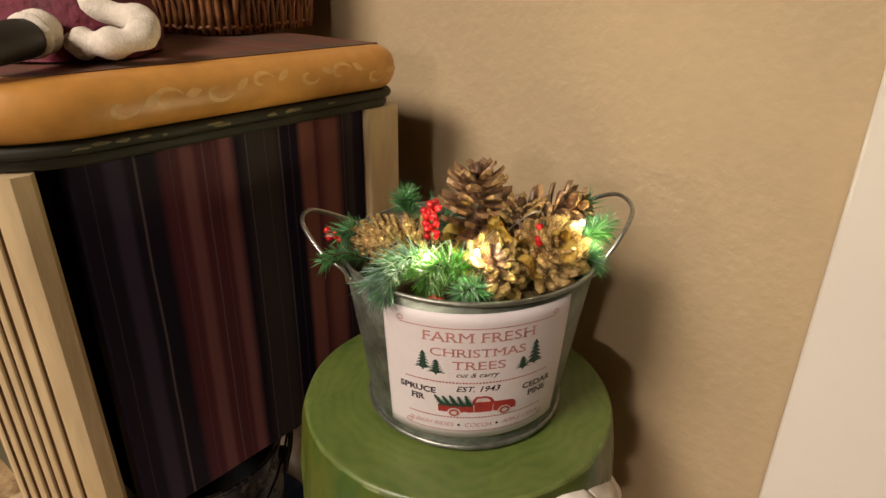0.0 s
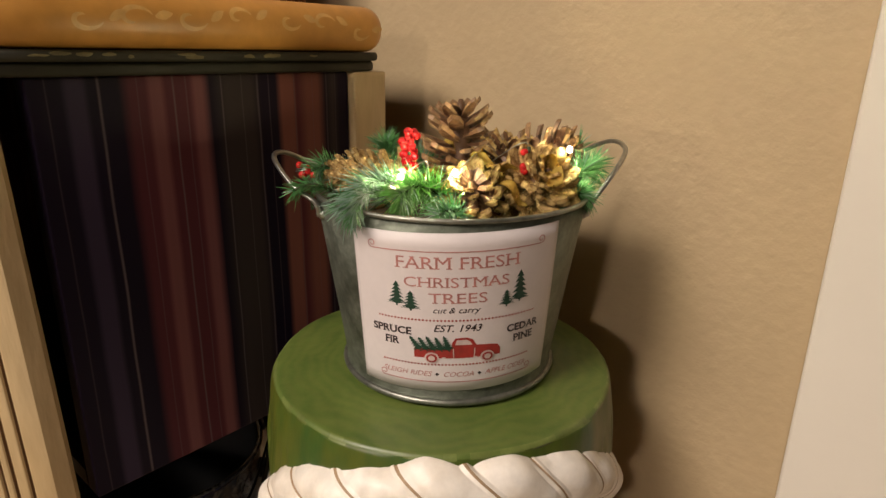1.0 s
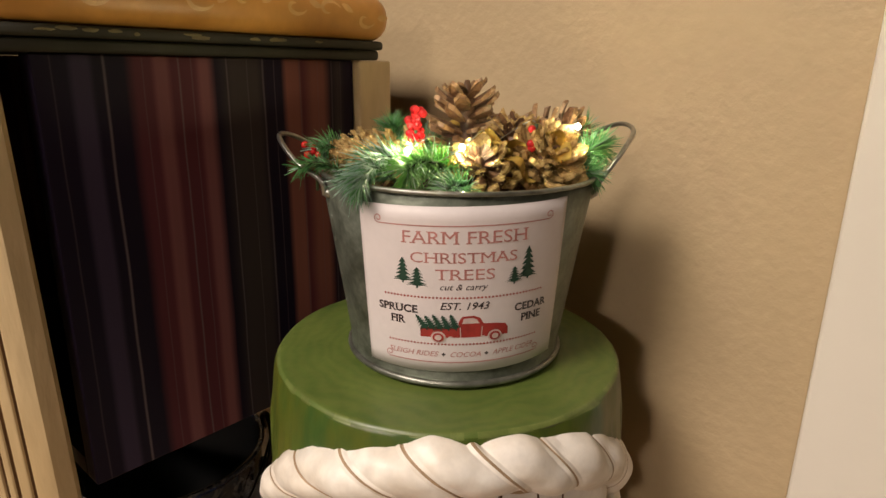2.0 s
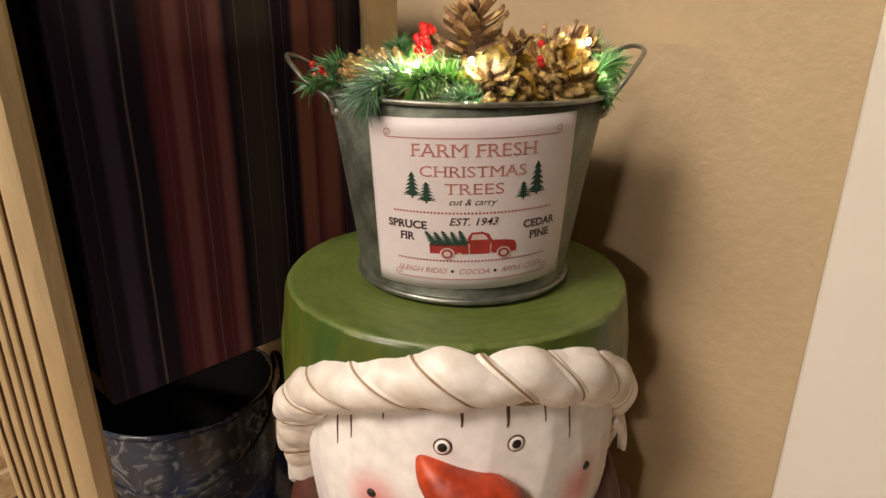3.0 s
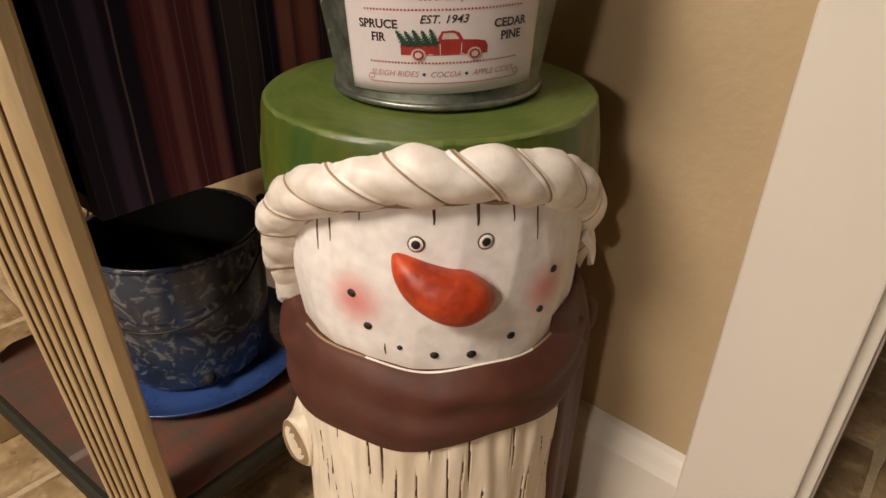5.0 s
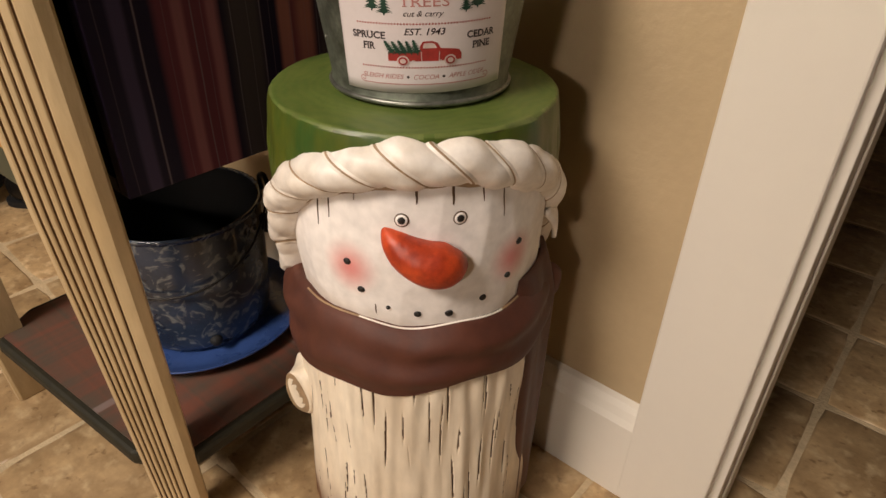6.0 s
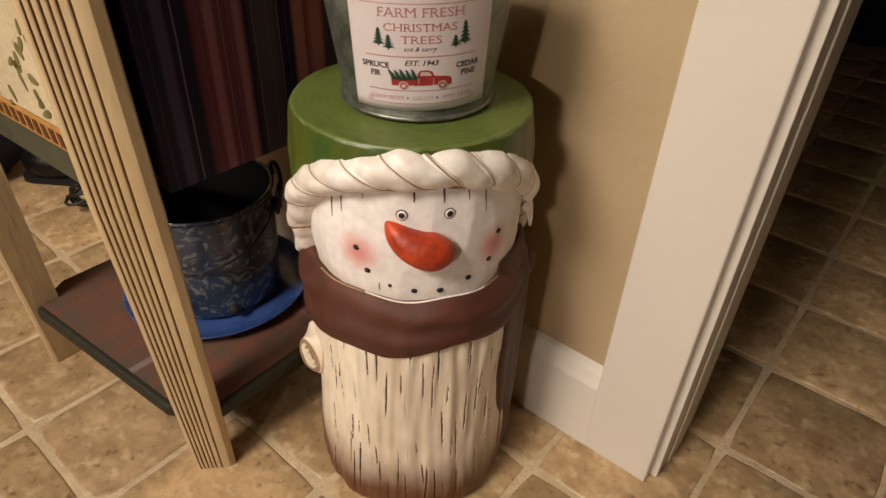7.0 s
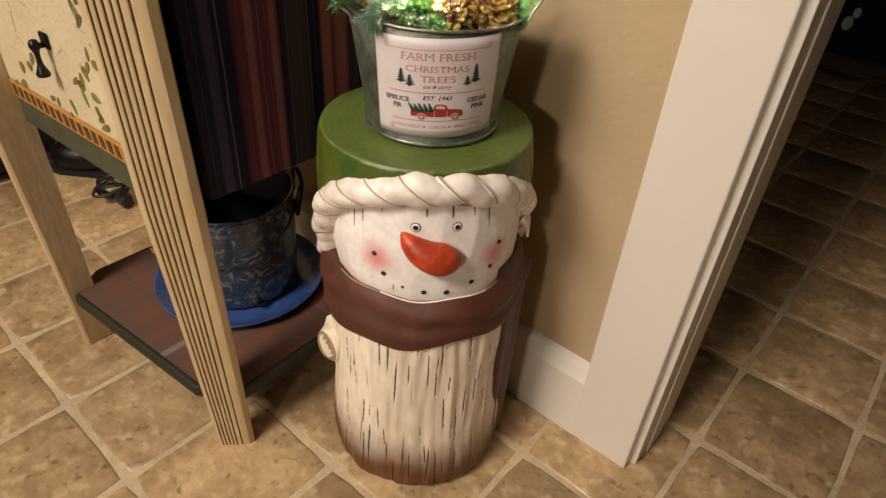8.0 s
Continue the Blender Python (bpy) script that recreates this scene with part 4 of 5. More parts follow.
for yy, half in ((0.522, 0.0415), (0.815, 0.0400)):
    v, f = [], []
    for k in range(46):
        x = -half + 2 * half * k / 45
        o = len(v)
        r = 0.00062
        v += [(x + r * math.cos(math.pi * q / 3), yy * LH + r * math.sin(math.pi * q / 3)) for q in range(6)]
        f.append(tuple(o + q for q in range(6))[::-1])
    flat_on_label("dotted_line", v, f, "ink_red", label, 0.0011)
for x in (-0.0108, 0.0112):
    r = 0.0011
    flat_on_label("diamond", [(x - r, 0.882 * LH), (x, 0.882 * LH + r), (x + r, 0.882 * LH), (x, 0.882 * LH - r)], [(0, 1, 2, 3)], "ink_black", label, 0.0011)


def fir(x, y, w, h, proud=0.0011):
    """A printed fir: tiers of ragged boughs and a stub of trunk, y at its foot."""
    v, f = [], []
    tiers = 6
    for k in range(tiers):
        t0, t1 = k / tiers, (k + 1.55) / tiers
        o = len(v)
        half = w * 0.6 * (0.24 + 0.76 * (k + 1) / tiers)
        v += [(x, y - h * (1 - t0)), (x - half, y - h * (1 - min(1, t1)) - 0.0002), (x - half * 0.45, y - h * (1 - min(1, t1)) - 0.0005), (x, y - h * (1 - min(1, t1)) + 0.0002), (x + half * 0.5, y - h * (1 - min(1, t1)) - 0.0005), (x + half, y - h * (1 - min(1, t1)) - 0.0002)]
        f.append((o, o + 1, o + 2, o + 3, o + 4, o + 5))
    o = len(v)
    v += [(x - w * 0.05, y - 0.0003), (x + w * 0.05, y - 0.0003), (x + w * 0.05, y + 0.0012), (x - w * 0.05, y + 0.0012)]
    f.append((o, o + 3, o + 2, o + 1))
    return v, f


for x, y, w, h in ((-0.0310, 0.430, 0.0092, 0.0130), (-0.0236, 0.456, 0.0096, 0.0104), (0.0248, 0.447, 0.0084, 0.0086), (0.0322, 0.428, 0.0098, 0.0172)):
    v, f = fir(x, y * LH, w, h)
    flat_on_label("printed_fir", v, f, "ink_green", label, 0.0011)

# printed pickup truck with firs on its bed
T0 = 0.796 * LH


def on_truck(name, verts2, faces, material, parent, proud):
    return flat_on_label(name, [(x * 1.10, y) for x, y in verts2], faces, material, parent, proud)


tops = [(-0.0205, 6.6), (-0.0200, 7.4), (-0.0030, 7.4), (-0.0028, 10.2), (-0.0012, 12.6), (0.0040, 12.9), (0.0068, 11.8), (0.0085, 8.8), (0.0150, 8.3), (0.0190, 7.6), (0.0203, 5.5)]
xs = sorted(set([x for x, z in tops] + [-0.0205 + 0.0408 * k / 40 for k in range(41)]))
v, f = [], []
for x in xs:
    zt = float(np.interp(x, [q[0] for q in tops], [q[1] for q in tops]))
    v += [(x, T0 - 0.0024), (x, T0 - 0.00116 * zt)]
for k in range(len(xs) - 1):
    f.append((2 * k, 2 * k + 2, 2 * k + 3, 2 * k + 1))
on_truck("printed_truck", v, f, "truck_red", label, 0.0011)
on_truck("printed_window", [(x, T0 - z * 0.00116) for x, z in ((-0.0014, 9.1), (-0.0006, 11.7), (0.0036, 11.9), (0.0052, 11.2), (0.0066, 9.1))], [(4, 3, 2, 1, 0)], "pale_ink", label, 0.00135)
v, f = strip([(-0.0020, T0 - 0.0026), (-0.0022, T0 - 0.0085)], 0.0004)
on_truck("printed_door_line", v, f, "pale_ink", label, 0.00135)
v, f = strip([(0.0075, T0 - 0.0026), (0.0078, T0 - 0.0085)], 0.0004)
on_truck("printed_door_line", v, f, "pale_ink", label, 0.00135)
v, f = strip([(-0.0075, T0 - 0.0028), (0.0090, T0 - 0.0028)], 0.0006)
on_truck("printed_sill", v, f, "pale_ink", label, 0.00135)
for x in (-0.0122, 0.0138):
    for r, k, pr in ((0.0034, "pale_ink", 0.0014), (0.0026, "truck_red", 0.00165), (0.0016, "pale_ink", 0.0019)):
        on_truck("printed_wheel", [(x + r * math.cos(2 * math.pi * q / 20), T0 - 0.0026 - r * math.sin(2 * math.pi * q / 20)) for q in range(20)], [tuple(range(20))], k, label, pr)
for k in range(5):
    v, f = fir(0, 0, 0.0056, 0.0090 - 0.0006 * (k % 2))
    a = radians(-32 + 4 * k)
    v = [(-0.0178 + 0.0034 * k + x * math.cos(a) - y * math.sin(a), T0 - 0.0076 + x * math.sin(a) + y * math.cos(a)) for x, y in v]
    on_truck("printed_fir", v, f, "ink_green", label, 0.00135)

# ---- painted side table ----
table = thing("side_table", pose(-0.3830, -0.3280, 0, 0, 0, 1.0) @ Matrix.Diagonal((1, 1, 1.065, 1)), "folk-painted wooden side table with fluted legs, drawer and low shelf", "table")
TW, TD = 0.363, 0.254  # width and depth over the case


def canted_leg(flip):
    """A front leg: canted face with reeds and dark grooves, tapering below the case. flip mirrors it."""
    n = 61
    grooves = [(0.055, 0.018, 0.7), (0.17, 0.020, 0.9), (0.30, 0.022, 1.0), (0.43, 0.020, 0.8), (0.555, 0.022, 1.0), (0.735, 0.024, 1.0)]
    verts, faces, slots = [], [], []
    levels = [(0.0, 0.76), (0.002, 0.78), (0.10, 0.84), (0.22, 0.91), (0.345, 1.0), (0.46, 1.0), (0.5816, 1.0)]
    for z, k in levels:
        ax, ay, bx, by = -0.0025, 0.0, -0.0345 * k, -0.0330 * k
        nx, ny = 0.674, -0.738
        ring = []
        for i in range(n):
            t = i / (n - 1)
            d = 0.0
            for c, w, a in grooves:
                d = max(d, 0.0019 * a * math.exp(-((t - (1 - c)) / w) ** 2 * 1.2))
            swell = 0.0007 * math.sin(math.pi * min(1, t * 6) / 2)
            ring.append((ax + (bx - ax) * t - nx * (d - swell), ay + (by - ay) * t - ny * (d - swell)))
        ring += [(-0.046 * k, by), (-0.048 * k, by + 0.003), (-0.048 * k, 0.012 * k), (-0.006, 0.012 * k), (-0.0025, 0.009 * k)]
        verts += [(x, y - 0.023 * z, z) for x, y in ring]
    m = n + 5
    for j in range(len(levels) - 1):
        for i in range(m):
            k = (i + 1) % m
            faces.append((j * m + i, j * m + k, (j + 1) * m + k, (j + 1) * m + i))
            t = (i + 0.5) / (n - 1)
            dark = any(abs(t - (1 - c)) < w * 0.75 for c, w, a in grooves) and i < n - 1
            slots.append(1 if dark else 0)
    faces.append(tuple(range(m))[::-1])
    faces.append(tuple((len(levels) - 1) * m + i for i in range(m)))
    slots += [0, 0]
    if flip:
        verts = [(-TW - x, y - 0.0315, z) for x, y, z in verts]
        faces = [q[::-1] for q in faces]
    return verts, [q[::-1] for q in faces], slots


for flip in (False, True):
    v, f, s = canted_leg(flip)
    obj("leg", v, f, ["post", "flute"], table, "cream leg with dark fluted grooves", slots=s, smooth=False)
for x in (-0.0215, -TW + 0.0005):
    part("leg", box(x, x + 0.024, TD - 0.032, TD, 0.0, 0.5816, 0.0015), "post", table)
part("side_panel", box(-0.018, -0.0035, 0.0125, TD - 0.033, 0.350, 0.5816, 0.001), "stripes", table, "dark panel painted with burgundy and navy stripes")
part("side_panel", box(-TW + 0.0035, -TW + 0.018, 0.0125, TD - 0.033, 0.350, 0.5816, 0.001), "stripes", table, "dark panel painted with burgundy and navy stripes")
part("back_panel", box(-TW + 0.025, -0.025, TD - 0.016, TD - 0.004, 0.350, 0.5816, 0.001), "olive", table)
part("case_floor", box(-TW + 0.0185, -0.0185, 0.0125, TD - 0.033, 0.351, 0.362), "olive", table)
SKEW = Matrix(((1, 0, 0, 0), (0.068, 1, 0, 0.0020), (0, 0, 1, 0), (0, 0, 0, 1)))  # the front runs a little out of square
drawer = part("drawer_front", box(-TW + 0.0485, -0.0485, -0.0285, -0.010, 0.3950, 0.583, 0.002), "drawer", table, "cream crackled drawer front painted with olive leaves", m=SKEW)
part("bottom_rail", box(-TW + 0.0485, -0.0485, -0.0275, -0.012, 0.345, 0.3757, 0.0015), "rail", table, "grey-green rail", m=SKEW)
rail2 = part("dentil_rail", box(-TW + 0.0485, -0.0485, -0.0295, -0.012, 0.3760, 0.3946, 0.001), "dentil_gold", table, "gold strip with dark dentils", m=SKEW)
for k in range(17):
    x = -TW + 0.056 + k * 0.0144
    bm = bmesh.new()
    q = [bm.verts.new(p) for p in ((x, -0.0302, 0.3795), (x + 0.0082, -0.0302, 0.3795), (x + 0.0058, -0.0302, 0.3912), (x - 0.0020, -0.0302, 0.3912))]
    q2 = [bm.verts.new((p.co.x, -0.0290, p.co.z)) for p in q]
    bm.faces.new(q)
    for i in range(4):
        bm.faces.new((q[i], q2[i], q2[(i + 1) % 4], q[(i + 1) % 4]))
    part("dentil", bm, "dentil", rail2)

# painted vine on the drawer
rng = random.Random(11)
for k in range(44):
    if k < 26:
        t = k / 25
        cx, cz = -0.098 - 0.018 * math.sin(t * 9) + rng.uniform(-0.016, 0.012), 0.404 + 0.172 * t
    else:
        t = (k - 26) / 17
        cx, cz = -0.105 - 0.190 * t, 0.412 + 0.020 * math.sin(t * 11) + rng.uniform(-0.008, 0.01) + (0.12 if k % 3 == 0 else 0)
    a, ln, w = rng.uniform(0, 2 * math.pi), rng.uniform(0.010, 0.019), rng.uniform(0.0022, 0.0048)
    v = []
    for lay in (-0.0287, -0.0293):
        for i in range(12):
            t2 = 2 * math.pi * i / 12
            x, z = ln / 2 * math.cos(t2), w * math.sin(t2) * (1 - 0.35 * math.cos(t2))
            v.append((cx + x * math.cos(a) - z * math.sin(a), lay, cz + x * math.sin(a) + z * math.cos(a)))
    f = [tuple(12 + i for i in range(12))] + [(i, (i + 1) % 12, 12 + (i + 1) % 12, 12 + i) for i in range(12)]
    obj("painted_leaf", v, f, ["leaf"], drawer, smooth=False)

# iron drop pull
px = -0.177
pull = part("drawer_pull", join(box(px - 0.007, px + 0.007, -0.032, -0.0287, 0.459, 0.474, 0.0015)), "iron", drawer, "black iron drop pull")
v, f = lathe([(0.0002, 0.467), (0.0034, 0.4655), (0.0050, 0.462), (0.0050, 0.4585), (0.0036, 0.4550), (0.0026, 0.4515), (0.0024, 0.4460), (0.0028, 0.4410), (0.0040, 0.4365), (0.0058, 0.4325), (0.0066, 0.4295), (0.0060, 0.4275), (0.0002, 0.4272)], 20)
v, f = merge(([(x + px, y - 0.0405, 0.470 + (z - 0.467) * 0.86) for x, y, z in v], f), tube([(px, -0.030, 0.463), (px, -0.041, 0.463)], 0.0026, 10))
obj("drop", v, f, ["iron"], pull)


# top with a thick rounded gold edge and an olive moulding under it
def slab(outline, z0, z1, round_r, material, name, label=""):
    bm = prism(outline, z0, z1)
    vert = [e for e in bm.edges if abs(e.verts[0].co.z - e.verts[1].co.z) > 0.001]
    bmesh.ops.bevel(bm, geom=vert, offset=0.022, segments=6, profile=0.5, affect="EDGES")
    hor = [e for e in bm.edges if abs(e.verts[0].co.z - e.verts[1].co.z) < 1e-6 and len(e.link_faces) == 2 and abs(e.link_faces[0].normal.z - e.link_faces[1].normal.z) > 0.5]
    bmesh.ops.bevel(bm, geom=hor, offset=round_r, segments=6, profile=0.5, affect="EDGES")
    return part(name, bm, material, table, label, True)


def out(o):
    return [(o, 0.004), (o, TD - 0.002), (-TW - o, TD - 0.002), (-TW - o, -0.020), (-TW - o + 0.036, -0.054 - o), (o - 0.036, -0.030 - o)]


slab(out(0.004), 0.5820, 0.5886, 0.0022, "olive", "lower_moulding")
slab(out(0.009), 0.5888, 0.5944, 0.0022, "olive", "upper_moulding", "dark olive moulding with rubbed edges")
top = slab(out(0.0135), 0.5946, 0.6235, 0.0135, "top_gold", "tabletop", "thick tabletop with rounded gold-painted edge")
part("top_panel", prism([(x * 0.93 + 0.93 * 0 - 0.012, y * 0.93 + 0.009) for x, y in out(0.004)], 0.6231, 0.6241), "plaid", top, "burgundy plaid painted top")

# rubbed patches on the moulding and pale scrolls on the gold edge
for k in range(16):
    y = rng.uniform(0.012, TD - 0.05)
    w = rng.uniform(0.004, 0.016)
    v, f = ball((0.0088, y, 0.5916 + rng.uniform(-0.0008, 0.0012)), 1.0, (0.0005, w * 0.45, rng.uniform(0.0004, 0.0011)), 14, 6)
    v = [(p[0], p[1], p[2] + 0.0006 * noise.noise(Vector(p) * 300)) for p in v]
    obj("rubbed_patch", v, f, ["olive_worn"], table)



def edge_x(z):
    d = max(0.0, abs(z - 0.60905) - 0.0009)
    return 0.0135 - (0.0135 - math.sqrt(max(0.0, 0.0135 ** 2 - min(d, 0.013) ** 2)))


def on_edge(pts, w):
    """A painted stroke lying on the rounded edge of the top."""
    v, f = [], []
    for k, (y, z) in enumerate(pts):
        a, b = pts[max(0, k - 1)], pts[min(len(pts) - 1, k + 1)]
        d = Vector((b[0] - a[0], b[1] - a[1])).normalized()
        h = w * math.sin(math.pi * (0.08 + 0.88 * k / (len(pts) - 1)))
        for q in (-1, 1):
            yy, zz = y - d.y * h * q, z + d.x * h * q
            v.append((edge_x(zz) + 0.0003, yy, zz))
    for k in range(len(pts) - 1):
        f.append((2 * k, 2 * k + 1, 2 * k + 3, 2 * k + 2))
    return v, f


r3 = random.Random(77)
for k in range(7):
    y, z, s, turn = 0.036 + 0.031 * k + r3.uniform(-0.005, 0.005), 0.6095 + r3.uniform(-0.003, 0.003), r3.uniform(0.008, 0.0120), (1 if k % 2 else -1)
    pts = [(y + s * (1 - 0.75 * t / 25) * math.cos(turn * (0.3 + 4.6 * t / 25)), z + 0.62 * s * (1 - 0.75 * t / 25) * math.sin(turn * (0.3 + 4.6 * t / 25))) for t in range(26)]
    v, f = on_edge(pts, 0.0013)
    obj("painted_scroll", v, f, ["scroll"], top)
    a = r3.uniform(-0.8, 0.8)
    pts = [(y + 0.016 + (t / 11 - 0.5) * 0.010 * math.cos(a), z + 0.002 + (t / 11 - 0.5) * 0.010 * math.sin(a)) for t in range(12)]
    v, f = on_edge(pts, 0.0022)
    obj("painted_petal", v, f, ["scroll"], top)

# low shelf with moulded edge
def shelf_plan(o):
    return [(-0.002 - o, 0.004), (-0.002 - o, TD - 0.006 - o), (-TW + 0.004 + o, TD - 0.006 - o), (-TW + 0.004 + o, -0.004), (-TW + 0.031, -0.044 + o), (-TW + 0.042, -0.0545 + o), (-0.050, -0.0335 + o), (-0.022, -0.006 + o)]


part("shelf", prism(shelf_plan(0), 0.0775, 0.0945, 0.0045), "olive", table, "low shelf with dark moulded edge")
part("shelf_panel", prism(shelf_plan(0.009), 0.0943, 0.0958), "plaid", table, "shelf top painted in burgundy plaid")

# ---- enamel pot on its saucer ----
saucer = thing("saucer", pose(-0.566, -0.2005, 0.1022), "glazed blue saucer under the pot on the shelf", "saucer")
v, f = lathe([(0.0005, 0.004), (0.070, 0.0035), (0.094, 0.0045), (0.110, 0.0105), (0.1185, 0.0165), (0.1205, 0.0172), (0.1195, 0.0145), (0.111, 0.0075), (0.095, 0.0008), (0.07, 0.0), (0.0005, 0.0)], 72)
obj("dish", v, f, ["saucer"], saucer)
pot = thing("enamel_pot", pose(-0.566, -0.2005, 0.1058, 0, 0, 48) @ Matrix.Diagonal((1.06, 1.06, 1.015, 1)), "blue and black marbled enamel pot with a wire bail", "pot")
v, f = lathe([(0.0005, 0.0), (0.060, 0.0), (0.068, 0.002), (0.0735, 0.008), (0.0765, 0.018), (0.0785, 0.04), (0.0805, 0.09), (0.0815, 0.148)], 80)
obj("body", v, f, ["enamel"], pot)
v, f = lathe([(0.0815, 0.1482), (0.0845, 0.1525), (0.0850, 0.1550), (0.0835, 0.1562), (0.0800, 0.1540)], 80)
obj("rim", v, f, ["enamel"], pot)
v, f = lathe([(0.0802, 0.1538), (0.0785, 0.12), (0.0765, 0.03), (0.07, 0.006), (0.0005, 0.005)], 80)
obj("inner_wall", v, f, ["pot_inside"], pot, "black inside of the pot")
for a in (-83, 97):
    c = (0.0815 * math.sin(radians(a)), -0.0815 * math.cos(radians(a)), 0.118)
    bm = bmesh.new()
    bmesh.ops.create_uvsphere(bm, u_segments=16, v_segments=10, radius=0.0085, matrix=Matrix.Translation(c) @ Matrix.Diagonal((1, 1, 1.25, 1)))
    part("ear", bm, "iron", pot, "black bail ear", True)


def rim_p(a, z, r):
    return (r * math.sin(radians(a)), -r * math.cos(radians(a)), z)


# bail lying against the front, and its end loop standing up at the far side
pts = bend([rim_p(-83, 0.118, 0.0900)] + [rim_p(-83 + 180 * k / 10, 0.118 - 0.046 * math.sin(math.pi * k / 10) + 0.036 * (k / 10), 0.0862) for k in range(1, 10)] + [rim_p(97, 0.150, 0.090)], 5)
v, f = tube(pts, 0.0013, 7)
obj("bail", v, f, ["iron"], pot, "thin black wire bail")
pts = bend([rim_p(80, 0.120, 0.0880), rim_p(84, 0.160, 0.0950), rim_p(92, 0.178, 0.0900), rim_p(102, 0.172, 0.0840), rim_p(110, 0.150, 0.0860)], 6)
v, f = tube(pts, 0.0026, 8)
obj("side_loop", v, f, ["iron"], pot, "black side handle")
bm = bmesh.new()
bmesh.ops.create_uvsphere(bm, u_segments=14, v_segments=8, radius=0.0068, matrix=Matrix.Translation(rim_p(22, 0.018, 0.0765)))
part("plug", bm, "pot_inside", pot, "dark drain plug", True)

# ---- wicker basket on the table ----
basket = thing("wicker_basket", pose(-0.575, -0.104, 0.6650, 0, 0, 19), "reddish-brown woven wicker basket on the table", "basket")


def rrect(a, b, r, n=9):
    pts = []
    for cx, cy, s in ((a - r, b - r, 0), (-a + r, b - r, 90), (-a + r, -b + r, 180), (a - r, -b + r, 270)):
        for k in range(n):
            t = radians(s + 90 * k / (n - 1))
            pts.append((cx + r * math.cos(t), cy + r * math.sin(t)))
    return pts


bm = prism(rrect(0.056, 0.066, 0.03), 0.0, 0.004)
part("base", bm, "wicker", basket)
path = rrect(0.060, 0.070, 0.03, 12)
per, tot = [0.0], 0.0
for i in range(len(path)):
    a, b = Vector(path[i]), Vector(path[(i + 1) % len(path)])
    tot += (b - a).length
    per.append(tot)


def at(s):
    s %= tot
    for i in range(len(path)):
        if per[i + 1] >= s:
            a, b = Vector(path[i]), Vector(path[(i + 1) % len(path)])
            return a + (b - a) * ((s - per[i]) / (per[i + 1] - per[i])), (b - a).normalized()


rng = random.Random(21)
for k in range(76):
    p, d = at(k * tot / 76)
    nrm = Vector((d.y, -d.x))
    lean = rng.uniform(-0.004, 0.004)
    pts = []
    for j in range(8):
        z = 0.001 + 0.10 * j / 7
        q = p * (1 + 0.10 * j / 7) + nrm * (0.0016 * math.sin(j * 2.6 + (k % 2) * math.pi)) + d * (lean * j / 7)
        pts.append((q.x, q.y, z))
    v, f = tube(pts, [0.0024 * rng.uniform(0.85, 1.15) for j in range(8)], 5)
    obj("stake", v, f, ["wicker"], basket)
for z in (0.006, 0.050, 0.098):
    g = 1 + z
    pts = [(at(k * tot / 80)[0].x * g, at(k * tot / 80)[0].y * g, z + 0.0012 * math.sin(k * 2.1)) for k in range(80)]
    v, f = tube(pts, 0.0030 if z > 0.09 else 0.0016, 6, True)
    obj("weaver", v, f, ["wicker"], basket)
v, f = [], []
inner = rrect(0.054, 0.064, 0.027)
v = [(x, y, 0.0042) for x, y in inner] + [(x * 1.08, y * 1.08, 0.095) for x, y in inner]
k = len(inner)
f = [(i, (i + 1) % k, k + (i + 1) % k, k + i) for i in range(k)]
obj("lining", v, f, ["wicker"], basket)


# ---- cloth doll in fur-trimmed dress, lying on the table: one plain figure ----
def furry(points, radius, seed, segs=16):
    pts = bend(points, 8)
    v, f = tube(pts, [radius * (0.86 + 0.14 * math.sin(i * 0.9 + seed)) * min(1, (i + 1.5) / 4, (len(pts) - i + 0.5) / 4) ** 0.5 for i in range(len(pts))], segs)
    v = [tuple(Vector(q) + Vector((noise.noise(Vector(q) * 300), noise.noise(Vector(q) * 300 + Vector((9, 0, 0))), noise.noise(Vector(q) * 300 + Vector((0, 9, 0))))) * 0.0004) for q in v]
    return v, f


